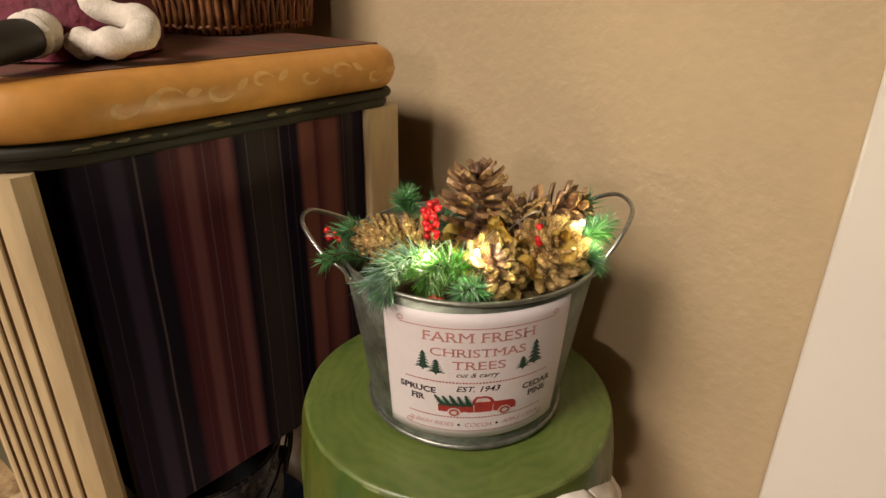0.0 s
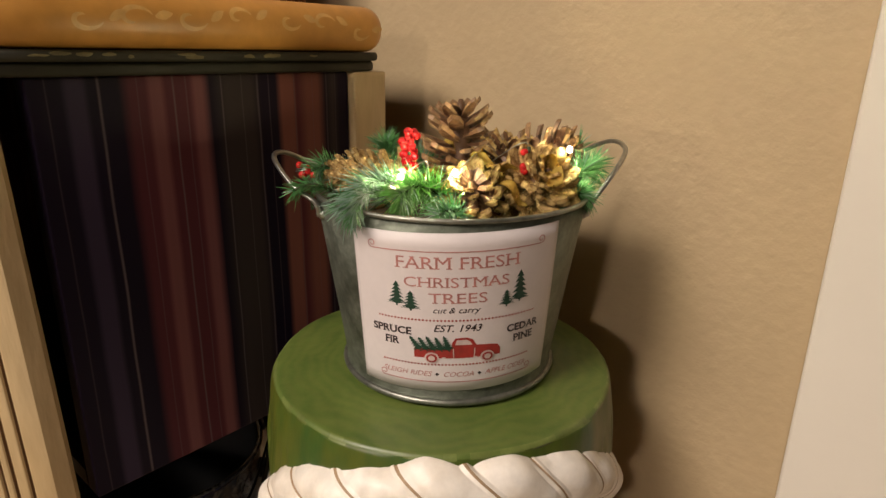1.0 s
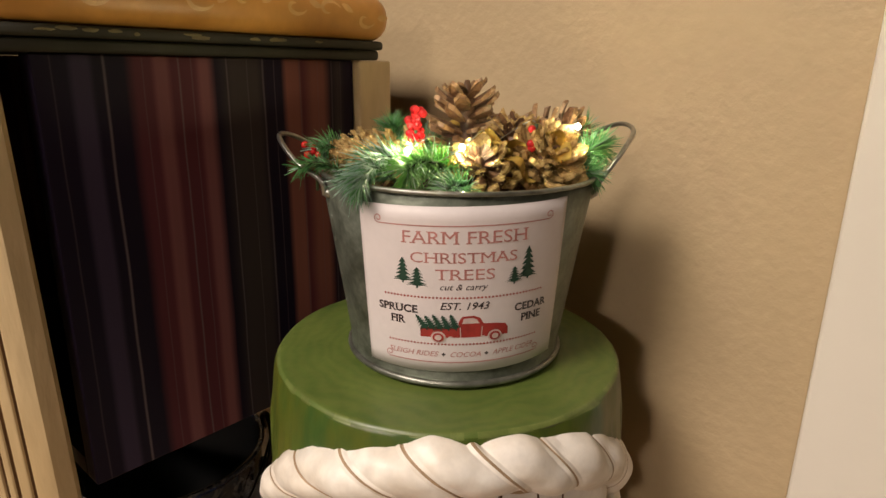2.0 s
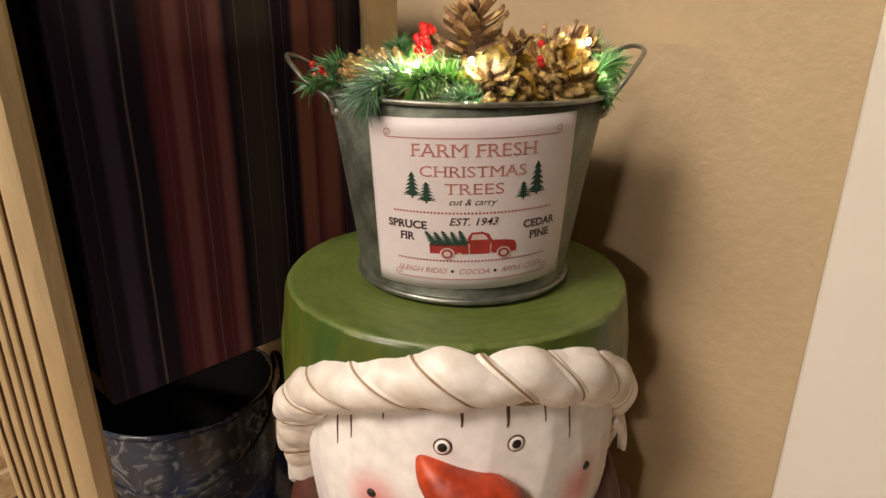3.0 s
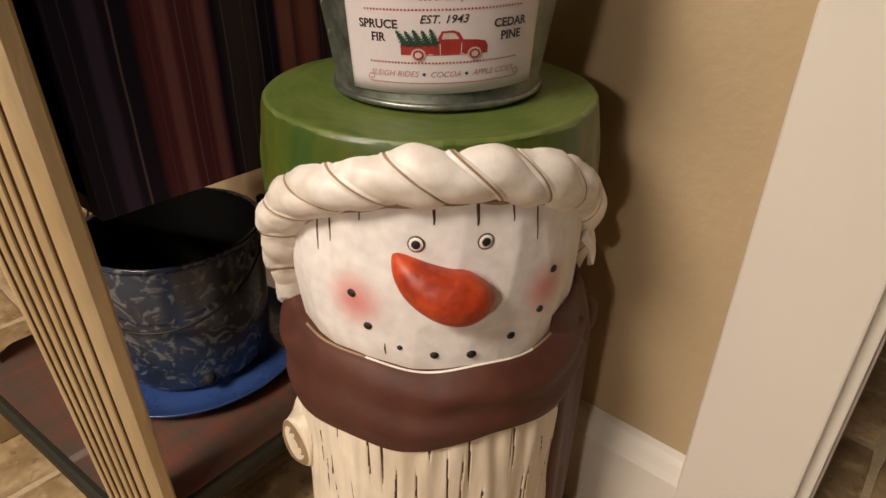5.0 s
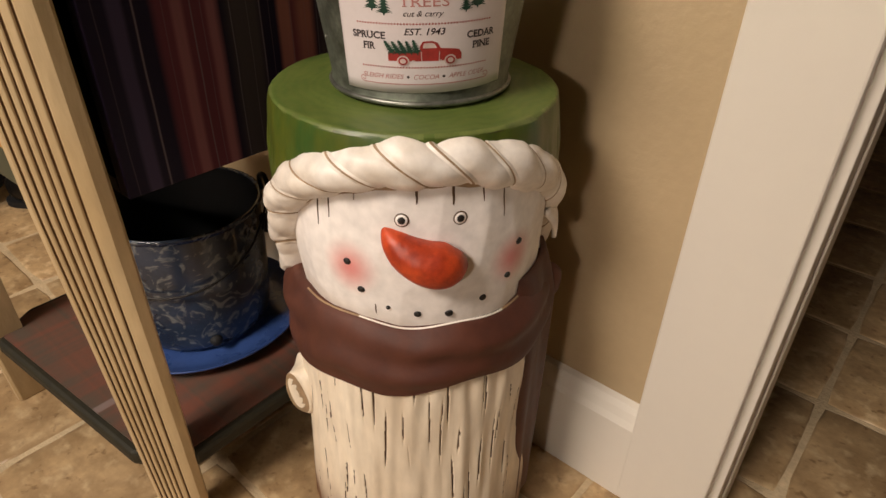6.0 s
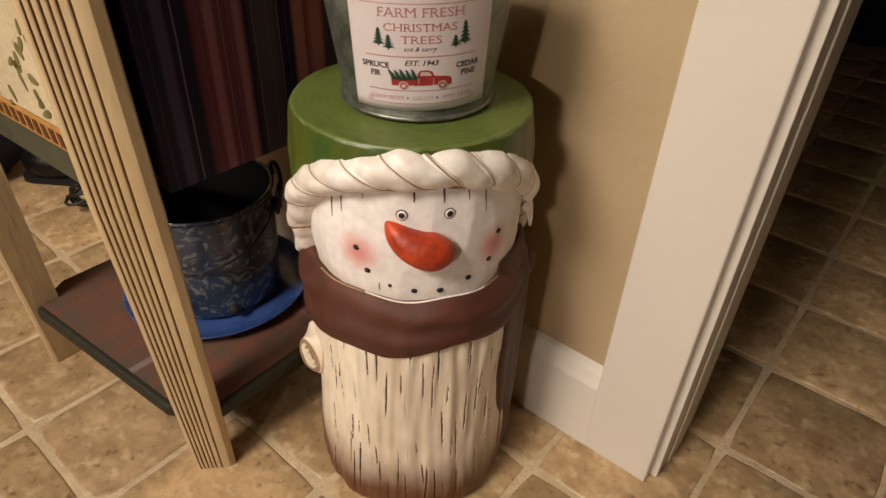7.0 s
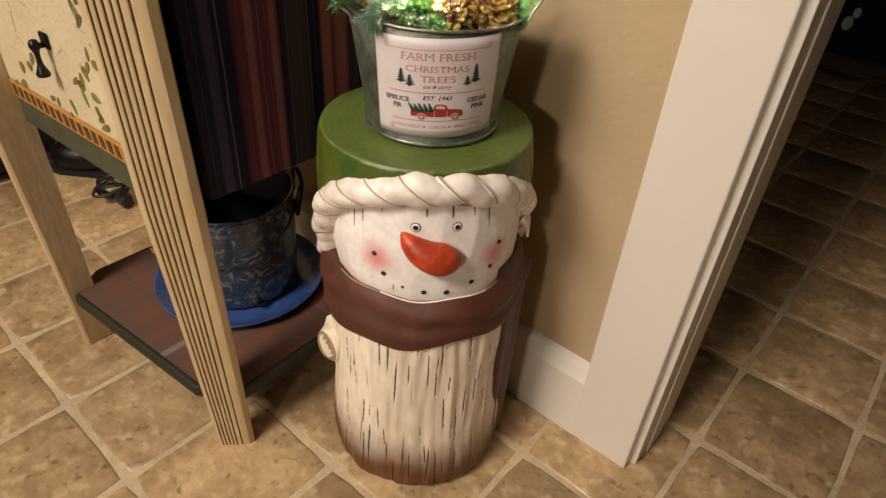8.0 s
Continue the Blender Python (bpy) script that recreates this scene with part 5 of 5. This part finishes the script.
def cloth_doll():
    names = ["burgundy", "fur", "boot"]
    verts, faces, slots = [], [], []

    def add(vf, k):
        o = len(verts)
        verts.extend(vf[0])
        faces.extend(tuple(i + o for i in q) for q in vf[1])
        slots.extend([k] * len(vf[1]))

    # skirt heap
    v, f = ball((-0.140, 0.060, 0.0), 1.0, (0.105, 0.066, 0.070), 48, 24)
    v = [(x + 0.006 * noise.noise(Vector((x, y, z)) * 45), y + 0.006 * noise.noise(Vector((x, y, z)) * 45 + Vector((5, 0, 0))), max(0.001, z + 0.007 * noise.noise(Vector((x, y, z)) * 35))) for x, y, z in v]
    add((v, f), 0)
    add(furry([(-0.150, -0.004, 0.058), (-0.105, 0.016, 0.046), (-0.068, 0.042, 0.034), (-0.040, 0.062, 0.026), (-0.016, 0.074, 0.020), (-0.013, 0.060, 0.0125), (-0.026, 0.046, 0.011), (-0.040, 0.042, 0.011)], 0.0088, 0.3, 20), 1)
    add(furry([(-0.170, 0.075, 0.062), (-0.13, 0.085, 0.062), (-0.10, 0.105, 0.040)], 0.013, 1.3), 1)
    # boot with fur cuff, toe towards the room
    add(furry([(-0.046, 0.034, 0.018), (-0.034, 0.024, 0.017), (-0.026, 0.016, 0.016)], 0.0118, 2.0, 20), 1)
    v, f = tube(bend([(-0.030, 0.020, 0.0155), (-0.020, 0.006, 0.0150), (-0.012, -0.010, 0.0135), (-0.008, -0.024, 0.0120)], 6), [0.85 * q for q in [0.0105, 0.0110, 0.0114, 0.0116, 0.0116, 0.0116, 0.0116, 0.0115, 0.0115, 0.0114, 0.0112, 0.0110, 0.0108, 0.0104, 0.0098, 0.0088, 0.0072, 0.0050, 0.0025]], 18)
    v = [(x, y, max(0.0008, z)) for x, y, z in v]
    add((v, f), 2)
    ob = obj("cloth_doll", verts, faces, names, slots=slots, m=pose(-0.383, -0.328, 0.6650, 0, 0, 1.0))
    return tagged(ob, "burgundy cloth doll with white fur trim and black boot, lying down", "doll")


cloth_doll()

# ---- things on the floor beyond the table ----
cord = thing("power_cord", pose(-1.072, -0.165, 0.0), "bundled black power cord lying on the floor", "cord")
rng = random.Random(8)
for k in range(5):
    a0, rx, ry = rng.uniform(0, 6.28), rng.uniform(0.028, 0.046), rng.uniform(0.018, 0.028)
    pts = [(rx * math.cos(2 * math.pi * i / 28) * math.cos(k * 0.35) - ry * math.sin(2 * math.pi * i / 28) * math.sin(k * 0.35) + 0.006 * k - 0.02, rx * math.cos(2 * math.pi * i / 28) * math.sin(k * 0.35) + ry * math.sin(2 * math.pi * i / 28) * math.cos(k * 0.35), 0.006 + 0.005 * k + 0.012 * (1 + math.sin(2 * math.pi * i / 28 + a0))) for i in range(28)]
    v, f = tube(pts, 0.0030, 7, True)
    obj("loop", v, f, ["rubber"], cord)
part("plug", box(0.012, 0.050, -0.012, 0.012, 0.0035, 0.030, 0.006, 3), "rubber", cord, "black plug")
lead = thing("hanging_cord", pose(-0.720, -0.257, 0.1024), "thin brown cord hanging under the table onto its shelf", "cord")
v, f = tube(bend([(0, 0, 0.004), (-0.010, 0.006, 0.014), (-0.018, 0.009, 0.024), (-0.031, 0.013, 0.040), (-0.042, 0.019, 0.057), (-0.046, 0.033, 0.077), (-0.030, 0.050, 0.150), (-0.020, 0.056, 0.252)], 6), 0.0013, 7)
obj("lead", v, f, ["rubber"], lead)
part("plug", box(-0.004, 0.008, -0.004, 0.004, 0.0, 0.008, 0.002), "seam", lead, "small tan plug")

bag = thing("black_bag", pose(-1.40, -0.27, 0.0, 0, 0, 20), "soft black bag slumped on the tile floor", "bag")
v, f = ball((0, 0, 0.085), 1.0, (0.135, 0.155, 0.095), 48, 28)
v = [(x + 0.010 * noise.noise(Vector((x, y, z)) * 16), y + 0.010 * noise.noise(Vector((x, y, z)) * 16 + Vector((4, 0, 0))), max(0.0, z + 0.012 * noise.noise(Vector((x, y, z)) * 14))) for x, y, z in v]
obj("body", v, f, ["navy"], bag)
v, f = tube(bend([(-0.02, -0.12, 0.10), (0.05, -0.10, 0.19), (0.07, 0.0, 0.22), (0.05, 0.09, 0.19), (-0.02, 0.11, 0.10)], 8), 0.007, 8)
obj("strap", v, f, ["iron"], bag)
shoe = thing("dark_shoe", pose(-1.23, -0.15, 0.0, 0, 0, 35), "dark grey shoe on the tile floor", "shoe")
v, f = ball((0, 0, 0.030), 1.0, (0.075, 0.034, 0.034), 36, 20)
v = [(x, y * (1 - 0.15 * math.sin(x * 30)), max(0.012, z + 0.12 * max(0, -x) * (1 if z > 0.03 else 0))) for x, y, z in v]
obj("upper", v, f, ["iron"], shoe)
part("sole", prism(rrect(0.078, 0.034, 0.03), 0.0, 0.012, 0.002), "pot_inside", shoe)

# ---- dark cloth over a bench in the next room ----
bench = thing("draped_bench", pose(-0.35, 1.95, 0.0), "low bench covered with a navy cloth with white woven figures", "bench")
v, f = [], []
for i in range(121):
    x = -0.75 + 1.5 * i / 120
    for k, (y, z) in enumerate(((-0.004, 0.02), (0.0, 0.16), (0.002, 0.30), (0.012, 0.42), (0.03, 0.45), (0.25, 0.455), (0.48, 0.45), (0.50, 0.02))):
        v.append((x, y + (0.012 * math.sin(x * 26) + 0.006 * math.sin(x * 61)) * (1 - z / 0.46) * (1 if k < 4 else 0), z))
for i in range(120):
    for k in range(7):
        f.append((i * 8 + k, (i + 1) * 8 + k, (i + 1) * 8 + k + 1, i * 8 + k + 1))
cloth = obj("cover", v, f, ["navy"], bench, "navy cloth cover")
part("frame", box(-0.73, 0.73, 0.03, 0.47, 0.0, 0.44, 0.01), "iron", bench)
for k in range(11):
    x = -0.66 + 0.128 * k + (0.02 if k % 2 else 0)
    for z, tilt in ((0.165 + 0.03 * (k % 2), 0.015), (0.325 - 0.03 * (k % 2), 0.012)):
        v, f = merge(ball((x, -0.017, z), 0.020, (0.85, 0.12, 1.15), 12, 8), ball((x + tilt, -0.015, z + 0.036), 0.014, (0.85, 0.12, 1.2), 12, 8))
        obj("woven_figure", v, f, ["print_white"], cloth)
v, f = [], []
for i in range(121):
    x = -0.75 + 1.5 * i / 120
    y = (0.012 * math.sin(x * 26) + 0.006 * math.sin(x * 61)) - 0.010
    v += [(x, y, 0.018), (x, y, 0.060 + 0.004 * math.sin(x * 90)), (x, y + 0.004, 0.018), (x, y + 0.004, 0.060 + 0.004 * math.sin(x * 90))]
for i in range(120):
    o = i * 4
    f += [(o, o + 4, o + 5, o + 1), (o + 1, o + 5, o + 7, o + 3), (o + 2, o + 3, o + 7, o + 6)]
obj("hem", v, f, ["dark_wall"], cloth, "greyish woven hem")

# ---- filling of the bucket ----
B = BUCKET @ Matrix.Scale(1.02, 4) @ Matrix.Translation((0, 0, -0.0012))
# unseen disc, added to close off the bucket below the cones
filler = obj("paper_shred", *lathe([(0.0005, 0.098), (0.03, 0.099), (0.06, 0.096), (0.0705, 0.088), (0.0695, 0.080), (0.0005, 0.08)], 48), ["moss"], m=B)
tagged(filler, "added brown disc under the cones, closing the bucket", "filling", kind="stuff")


def scale_mesh(name, mats):
    """One woody cone scale: a thin curved tongue with a thick tip."""
    v = [(-0.12, 0, 0.04), (0.12, 0, 0.04), (-0.29, 0.62, 0.06), (0.29, 0.62, 0.06), (-0.24, 0.93, 0.16), (0.24, 0.93, 0.16), (0, 1.06, 0.24),
         (-0.12, 0, -0.04), (0.12, 0, -0.04), (-0.27, 0.62, -0.03), (0.27, 0.62, -0.03), (-0.20, 0.95, 0.03), (0.20, 0.95, 0.03), (0, 1.05, 0.10), (0, 0.74, 0.15)]
    f = [(0, 1, 3, 14), (0, 14, 2), (2, 14, 4), (14, 3, 5), (4, 14, 6), (14, 5, 6), (7, 9, 10, 8), (9, 11, 13), (9, 13, 10), (10, 13, 12), (0, 2, 9, 7), (1, 8, 10, 3), (2, 4, 11, 9), (3, 10, 12, 5), (4, 6, 13, 11), (5, 12, 13, 6)]
    s = [0, 0, 1, 1, 1, 1, 0, 0, 0, 0, 0, 0, 1, 1, 1, 1]
    me = bpy.data.meshes.new(name)
    me.from_pydata(v, [], f)
    for k in mats:
        me.materials.append(M[k])
    me.polygons.foreach_set("material_index", s)
    me.update()
    return me


SCALE_PLAIN = scale_mesh("scale", ("cone", "cone_tip"))
SCALE_GOLD = scale_mesh("scale", ("cone", "gold"))
SCALE_ALLGOLD = scale_mesh("scale", ("gold", "gold"))


def pine_cone(where, tilt, turn, length, width, mesh, label, count=58, openness=1.0, seed=1):
    m = B @ pose(*where) @ pose(0, 0, 0, tilt, 0, turn)
    cone = thing("pine_cone", m, label, "pine cone", "pine cones in the bucket")
    r2 = random.Random(seed)
    pts = [(0, 0, length * k / 10) for k in range(11)]
    v, f = tube(pts, [width * 0.17 * math.sin(math.pi * (0.18 + 0.78 * k / 10)) + 0.0004 for k in range(11)], 10)
    obj("core", v, f, ["cone"], cone)
    for k in range(count):
        t = (k + 0.5) / count
        a = k * 2.39996
        env = math.sin(math.pi * (0.16 + 0.74 * t)) ** 0.6
        ln = width * 0.5 * env * (0.92 + 0.18 * r2.random())
        rise = radians(-8 + 62 * t ** 1.3 / openness + r2.uniform(-12, 12))
        o = new("scale", mesh)
        o.parent = cone
        z = length * (0.05 + 0.85 * t)
        o.matrix_local = pose(0, 0, z, 0, 0, math.degrees(a)) @ pose(0, 0.0012, 0, math.degrees(rise), r2.uniform(-14, 14), r2.uniform(-8, 8)) @ Matrix.Diagonal((ln * r2.uniform(0.62, 0.9), ln * 1.1, ln * 1.0, 1))
    if mesh != SCALE_PLAIN:
        v, f = [], []
        for k in range(420):
            t, a = r2.random(), r2.uniform(0, 2 * math.pi)
            env = math.sin(math.pi * (0.16 + 0.74 * t)) ** 0.6
            r = width * 0.5 * env * r2.uniform(0.80, 1.08)
            c = Vector((r * math.sin(a), r * math.cos(a), length * (0.08 + 0.92 * t)))
            rot = Euler((r2.uniform(0, 6.28), r2.uniform(0, 6.28), 0)).to_matrix()
            s = r2.uniform(0.00035, 0.0008)
            o = len(v)
            v += [tuple(c + rot @ Vector(q)) for q in ((-s, -s * 0.6, 0), (s, -s * 0.6, 0), (0, s, 0), (0, 0, s * 0.5))]
            f += [(o, o + 1, o + 3), (o + 1, o + 2, o + 3), (o + 2, o, o + 3), (o, o + 2, o + 1)]
        flakes = obj("glitter", v, f, ["flake"], cone, "coarse gold glitter", smooth=False)
        flakes["kind"] = "stuff"
    return cone


pine_cone((0.006, 0.008, 0.098), -3, 20, 0.056, 0.041, SCALE_PLAIN, "open brown pine cone standing upright", 58, 1.7, 1)
pine_cone((-0.018, -0.016, 0.110), 84, -98, 0.050, 0.030, SCALE_ALLGOLD, "gold-glittered pine cone lying on its side", 84, 0.9, 2)
pine_cone((0.026, 0.012, 0.114), 72, 74, 0.052, 0.034, SCALE_PLAIN, "open brown pine cone lying behind the others", 50, 1.4, 3)
pine_cone((0.036, -0.020, 0.099), 44, 28, 0.034, 0.038, SCALE_ALLGOLD, "gold-glittered pine cone facing the room", 90, 1.1, 4)
pine_cone((0.013, -0.030, 0.095), 42, -18, 0.033, 0.034, SCALE_GOLD, "brown pine cone with gold-tipped scales, tilted forward", 54, 1.5, 5)
pine_cone((0.027, -0.008, 0.098), 14, 140, 0.036, 0.036, SCALE_GOLD, "brown pine cone with gold-tipped scales among the others", 56, 1.4, 6)
pine_cone((-0.050, -0.002, 0.096), 70, 150, 0.032, 0.030, SCALE_GOLD, "small pine cone with gold-tipped scales", 50, 1.0, 7)


def sprig(path_pts, needles, length, frost, seed, label, spread=55, base="needle"):
    """A tinsel pine sprig: wire stem with needles all round."""
    ob = thing("pine_sprig", B, label, "pine sprig", "pine sprigs in the bucket")
    pts = bend(path_pts, 6)
    v, f = tube(pts, 0.0011, 6)
    obj("stem", v, f, ["stem"], ob)
    r2 = random.Random(seed)
    v, f, s = [], [], []
    needles = int(needles * 1.6)
    for k in range(needles):
        t = (0.05 + 0.95 * k / needles) * (len(pts) - 1)
        i = min(int(t), len(pts) - 2)
        p = pts[i].lerp(pts[i + 1], t - i)
        d = (pts[i + 1] - pts[i]).normalized()
        sd = d.orthogonal().normalized()
        sd.rotate(Matrix.Rotation(r2.uniform(0, 6.283), 3, d))
        a = radians(spread + r2.uniform(-18, 18))
        way = (d * math.cos(a) + sd * math.sin(a)).normalized()
        ln = length * r2.uniform(0.65, 1.1)
        bendv = Vector((0, 0, -0.12 * ln)) + sd * ln * r2.uniform(-0.06, 0.06)
        w = 0.00034 * r2.uniform(0.8, 1.3)
        e1 = way.orthogonal().normalized()
        e2 = way.cross(e1)
        o = len(v)
        for q, c in ((0, 1.0), (0.55, 0.85), (1.0, 0.15)):
            mid = p + way * ln * q + bendv * q * q
            for g in range(3):
                an = 2.094 * g
                v.append(tuple(mid + (e1 * math.cos(an) + e2 * math.sin(an)) * w * c))
        for q in (0, 3):
            for g in range(3):
                h = (g + 1) % 3
                f.append((o + q + g, o + q + h, o + q + 3 + h, o + q + 3 + g))
        k2 = 1 if r2.random() < frost else 0
        s += [k2] * 6
    obj("needles", v, f, [base, "needle_frost"], ob, slots=s, smooth=False)
    return ob


GREEN, FROST = "green tinsel pine sprig tucked into the bucket", "frosted green pine sprig hanging over the bucket rim"
sprig([(-0.022, -0.034, 0.106), (-0.034, -0.044, 0.117), (-0.046, -0.050, 0.116), (-0.054, -0.054, 0.108)], 260, 0.0165, 0.6, 1, FROST, 42)
sprig([(-0.034, -0.044, 0.106), (-0.042, -0.053, 0.114), (-0.047, -0.059, 0.112), (-0.050, -0.063, 0.107)], 200, 0.0115, 0.6, 2, FROST, 34)
sprig([(-0.002, -0.040, 0.102), (-0.012, -0.046, 0.114), (-0.022, -0.053, 0.117), (-0.028, -0.058, 0.114)], 320, 0.0165, 0.05, 3, GREEN, 55, "needle_led_lit")
sprig([(0.002, -0.052, 0.100), (-0.004, -0.060, 0.107), (-0.010, -0.065, 0.106)], 170, 0.0125, 0.4, 4, GREEN)
sprig([(-0.050, 0.004, 0.102), (-0.061, -0.002, 0.114), (-0.069, -0.008, 0.119), (-0.075, -0.012, 0.117)], 150, 0.0125, 0.15, 5, GREEN)
sprig([(-0.058, -0.016, 0.102), (-0.069, -0.023, 0.110), (-0.077, -0.028, 0.112), (-0.083, -0.031, 0.110)], 80, 0.010, 0.05, 6, GREEN, 40)
sprig([(-0.030, 0.020, 0.104), (-0.036, 0.024, 0.118), (-0.038, 0.024, 0.127)], 190, 0.0145, 0.1, 7, GREEN, 45)
sprig([(-0.008, 0.020, 0.106), (-0.014, 0.020, 0.116), (-0.021, 0.018, 0.122)], 110, 0.0135, 0.3, 8, GREEN)
sprig([(0.052, -0.020, 0.100), (0.062, -0.019, 0.112), (0.071, -0.015, 0.119), (0.078, -0.010, 0.121)], 260, 0.0145, 0.1, 9, GREEN)
sprig([(0.054, -0.028, 0.100), (0.063, -0.030, 0.109), (0.069, -0.030, 0.109)], 180, 0.0125, 0.1, 10, GREEN)
sprig([(0.060, 0.004, 0.106), (0.068, 0.004, 0.120), (0.073, 0.004, 0.130)], 26, 0.016, 0.05, 11, GREEN, 30)


def berries(where, count, spread, label, seed):
    ob = thing("berry_cluster", B @ pose(*where), label, "berries", "red berries in the bucket")
    r2 = random.Random(seed)
    me = bpy.data.meshes.new("berry")
    v, f = ball((0, 0, 0), 1.0, (1, 1, 0.95), 14, 9)
    me.from_pydata(v, [], f)
    me.materials.append(M["berry"])
    me.polygons.foreach_set("use_smooth", [True] * len(me.polygons))
    for k in range(count):
        o = new("berry", me)
        o.parent = ob
        q = Vector((r2.uniform(-1, 1) * spread[0], r2.uniform(-1, 1) * spread[1], (k / count - 0.5) * 2 * spread[2]))
        o.matrix_local = Matrix.Translation(q) @ Matrix.Scale(r2.uniform(0.0019, 0.0025), 4)
    v, f = tube([(0, 0, -spread[2] - 0.018), (0, 0, 0), (0.001, 0, spread[2])], 0.0009, 6)
    obj("stalk", v, f, ["stem"], ob)
    return ob


berries((-0.024, -0.018, 0.129), 34, (0.0040, 0.0040, 0.011), "cluster of glossy red berries standing up", 1)
berries((-0.078, -0.008, 0.116), 8, (0.006, 0.005, 0.004), "small cluster of red berries by the handle", 2)
berries((-0.022, -0.066, 0.103), 4, (0.004, 0.002, 0.001), "few red berries at the bucket rim", 3)
berries((0.036, -0.034, 0.128), 5, (0.003, 0.004, 0.006), "red berries half hidden between cones", 4)

# gold foil leaves between the cones
for k in range(24):
    r2 = random.Random(40 + k)
    c = Vector((r2.uniform(-0.012, 0.050), r2.uniform(-0.05, 0.012), r2.uniform(0.108, 0.126)))
    rot = Euler((r2.uniform(-0.9, 0.6), r2.uniform(-0.7, 0.7), r2.uniform(0, 6.28))).to_matrix()
    v = []
    for j in range(6):
        for i in range(4):
            x, y = (i / 3 - 0.5) * 0.010 * math.sin(math.pi * (0.12 + 0.8 * j / 5)), (j / 5 - 0.5) * 0.018
            v.append(tuple(c + rot @ Vector((x, y, 0.0035 * math.sin(j * 1.1) + 0.0012 * (i % 2)))))
    n0 = len(v)
    v += [tuple(Vector(q) + rot @ Vector((0, 0, -0.0005))) for q in v]
    f = [(j * 4 + i, j * 4 + i + 1, j * 4 + i + 5, j * 4 + i + 4) for j in range(5) for i in range(3)]
    f += [tuple(n0 + q for q in reversed(g)) for g in f]
    tagged(obj("foil_leaf", v, f, ["foil"], m=B), "curled gold foil leaf between the pine cones", "leaf", "gold foil leaves")

# string lights
lights = thing("string_light", B, "fine wire string light with lit warm white bulbs", "string light")
LED = [(-0.028, -0.054, 0.122), (-0.002, -0.053, 0.124), (0.0575, -0.0355, 0.133)]
order = [(-0.055, -0.034, 0.108), LED[0], LED[1], (0.022, -0.022, 0.126), LED[2]]
pts = []
for k in range(len(order) - 1):
    a, b = Vector(order[k]), Vector(order[k + 1])
    pts += [a, a.lerp(b, 0.33) + Vector((0.004, 0.006, 0.006)), a.lerp(b, 0.66) + Vector((-0.005, -0.003, -0.006))]
v, f = tube(bend(pts + [Vector(order[-1])], 5), 0.00035, 5)
obj("wire", v, f, ["wire"], lights)
for k, p in enumerate(LED):
    v, f = ball(p, 0.0014, (1, 1, 1.15), 12, 8)
    obj("bulb", v, f, ["led"], lights, "lit warm white bulb")
    lamp = bpy.data.lights.new("bulb_lamp", "POINT")
    lamp.energy, lamp.color, lamp.shadow_soft_size = (0.62, 0.46, 0.34)[k], (1.0, 0.90, 0.55), 0.0019
    lo = new("bulb_lamp", lamp)
    lo.parent = lights
    lo.location = Vector(p)

# ---- floor tiles, last ----
TX, TY, GX, GY, GAP = 0.1685, 0.1870, 0.054, 0.100, 0.0068
floor = tagged(part("floor", box(X_WEST, X_EAST, Y_SOUTH, Y_FAR, -0.05, -0.0017), "grout", None, "tan grout under stone-look floor tiles"), "tan stone-look tiles in beige grout", "floor", "", "structure")


def tile_geo(seed):
    """A tile with softly worn, uneven edges, its top at the floor's level."""
    r2 = random.Random(seed)
    a, b = (TX - GAP) / 2, (TY - GAP) / 2
    ring = []
    for (x0, y0), (x1, y1) in (((-a, -b), (a, -b)), ((a, -b), (a, b)), ((a, b), (-a, b)), ((-a, b), (-a, -b))):
        for k in range(5):
            t = k / 5
            j = r2.uniform(-0.0012, 0.0012) if k else -0.0
            x, y = x0 + (x1 - x0) * t, y0 + (y1 - y0) * t
            s = 0.97 if k == 0 else 1.0
            ring.append((x * s + (j if x0 == x1 else 0), y * s + (j if y0 == y1 else 0)))
    n = len(ring)
    v = [(x, y, -0.0030) for x, y in ring] + [(x * 0.990, y * 0.990, -0.0014) for x, y in ring] + [(x * 0.955, y * 0.955, 0.0) for x, y in ring]
    f = []
    for l in (0, n):
        f += [(l + i, l + (i + 1) % n, l + n + (i + 1) % n, l + n + i) for i in range(n)]
    f.append(tuple(2 * n + i for i in range(n)))
    return v, f


tile_meshes = []
for k in range(8):
    v, f = tile_geo(k)
    me = bpy.data.meshes.new("tile")
    me.from_pydata(v, [], f)
    me.materials.append(M["tile"])
    me.polygons.foreach_set("use_smooth", [True] * len(me.polygons))
    tile_meshes.append(me)
rng = random.Random(17)
rest_v, rest_f = [], []
for i in range(-16, 13):
    for j in range(-24, 17):
        x, y = GX + (i + 0.5) * TX, GY + (j + 0.5) * TY
        near = -1.55 < x < 0.62 and -0.95 < y < 2.2
        if near:
            o = new("tile", tile_meshes[rng.randrange(8)])
            o.parent = floor
            o.matrix_local = pose(x, y, 0, rng.uniform(-0.15, 0.15), rng.uniform(-0.15, 0.15), rng.choice((0, 180)))
        else:
            v, f = tile_geo(rng.randrange(8))
            o = len(rest_v)
            rest_v += [(p[0] + x, p[1] + y, p[2]) for p in v]
            rest_f += [tuple(q + o for q in g) for g in f]
rest = obj("tiles_beyond", rest_v, rest_f, ["tile"], floor)
rest["kind"] = "stuff"
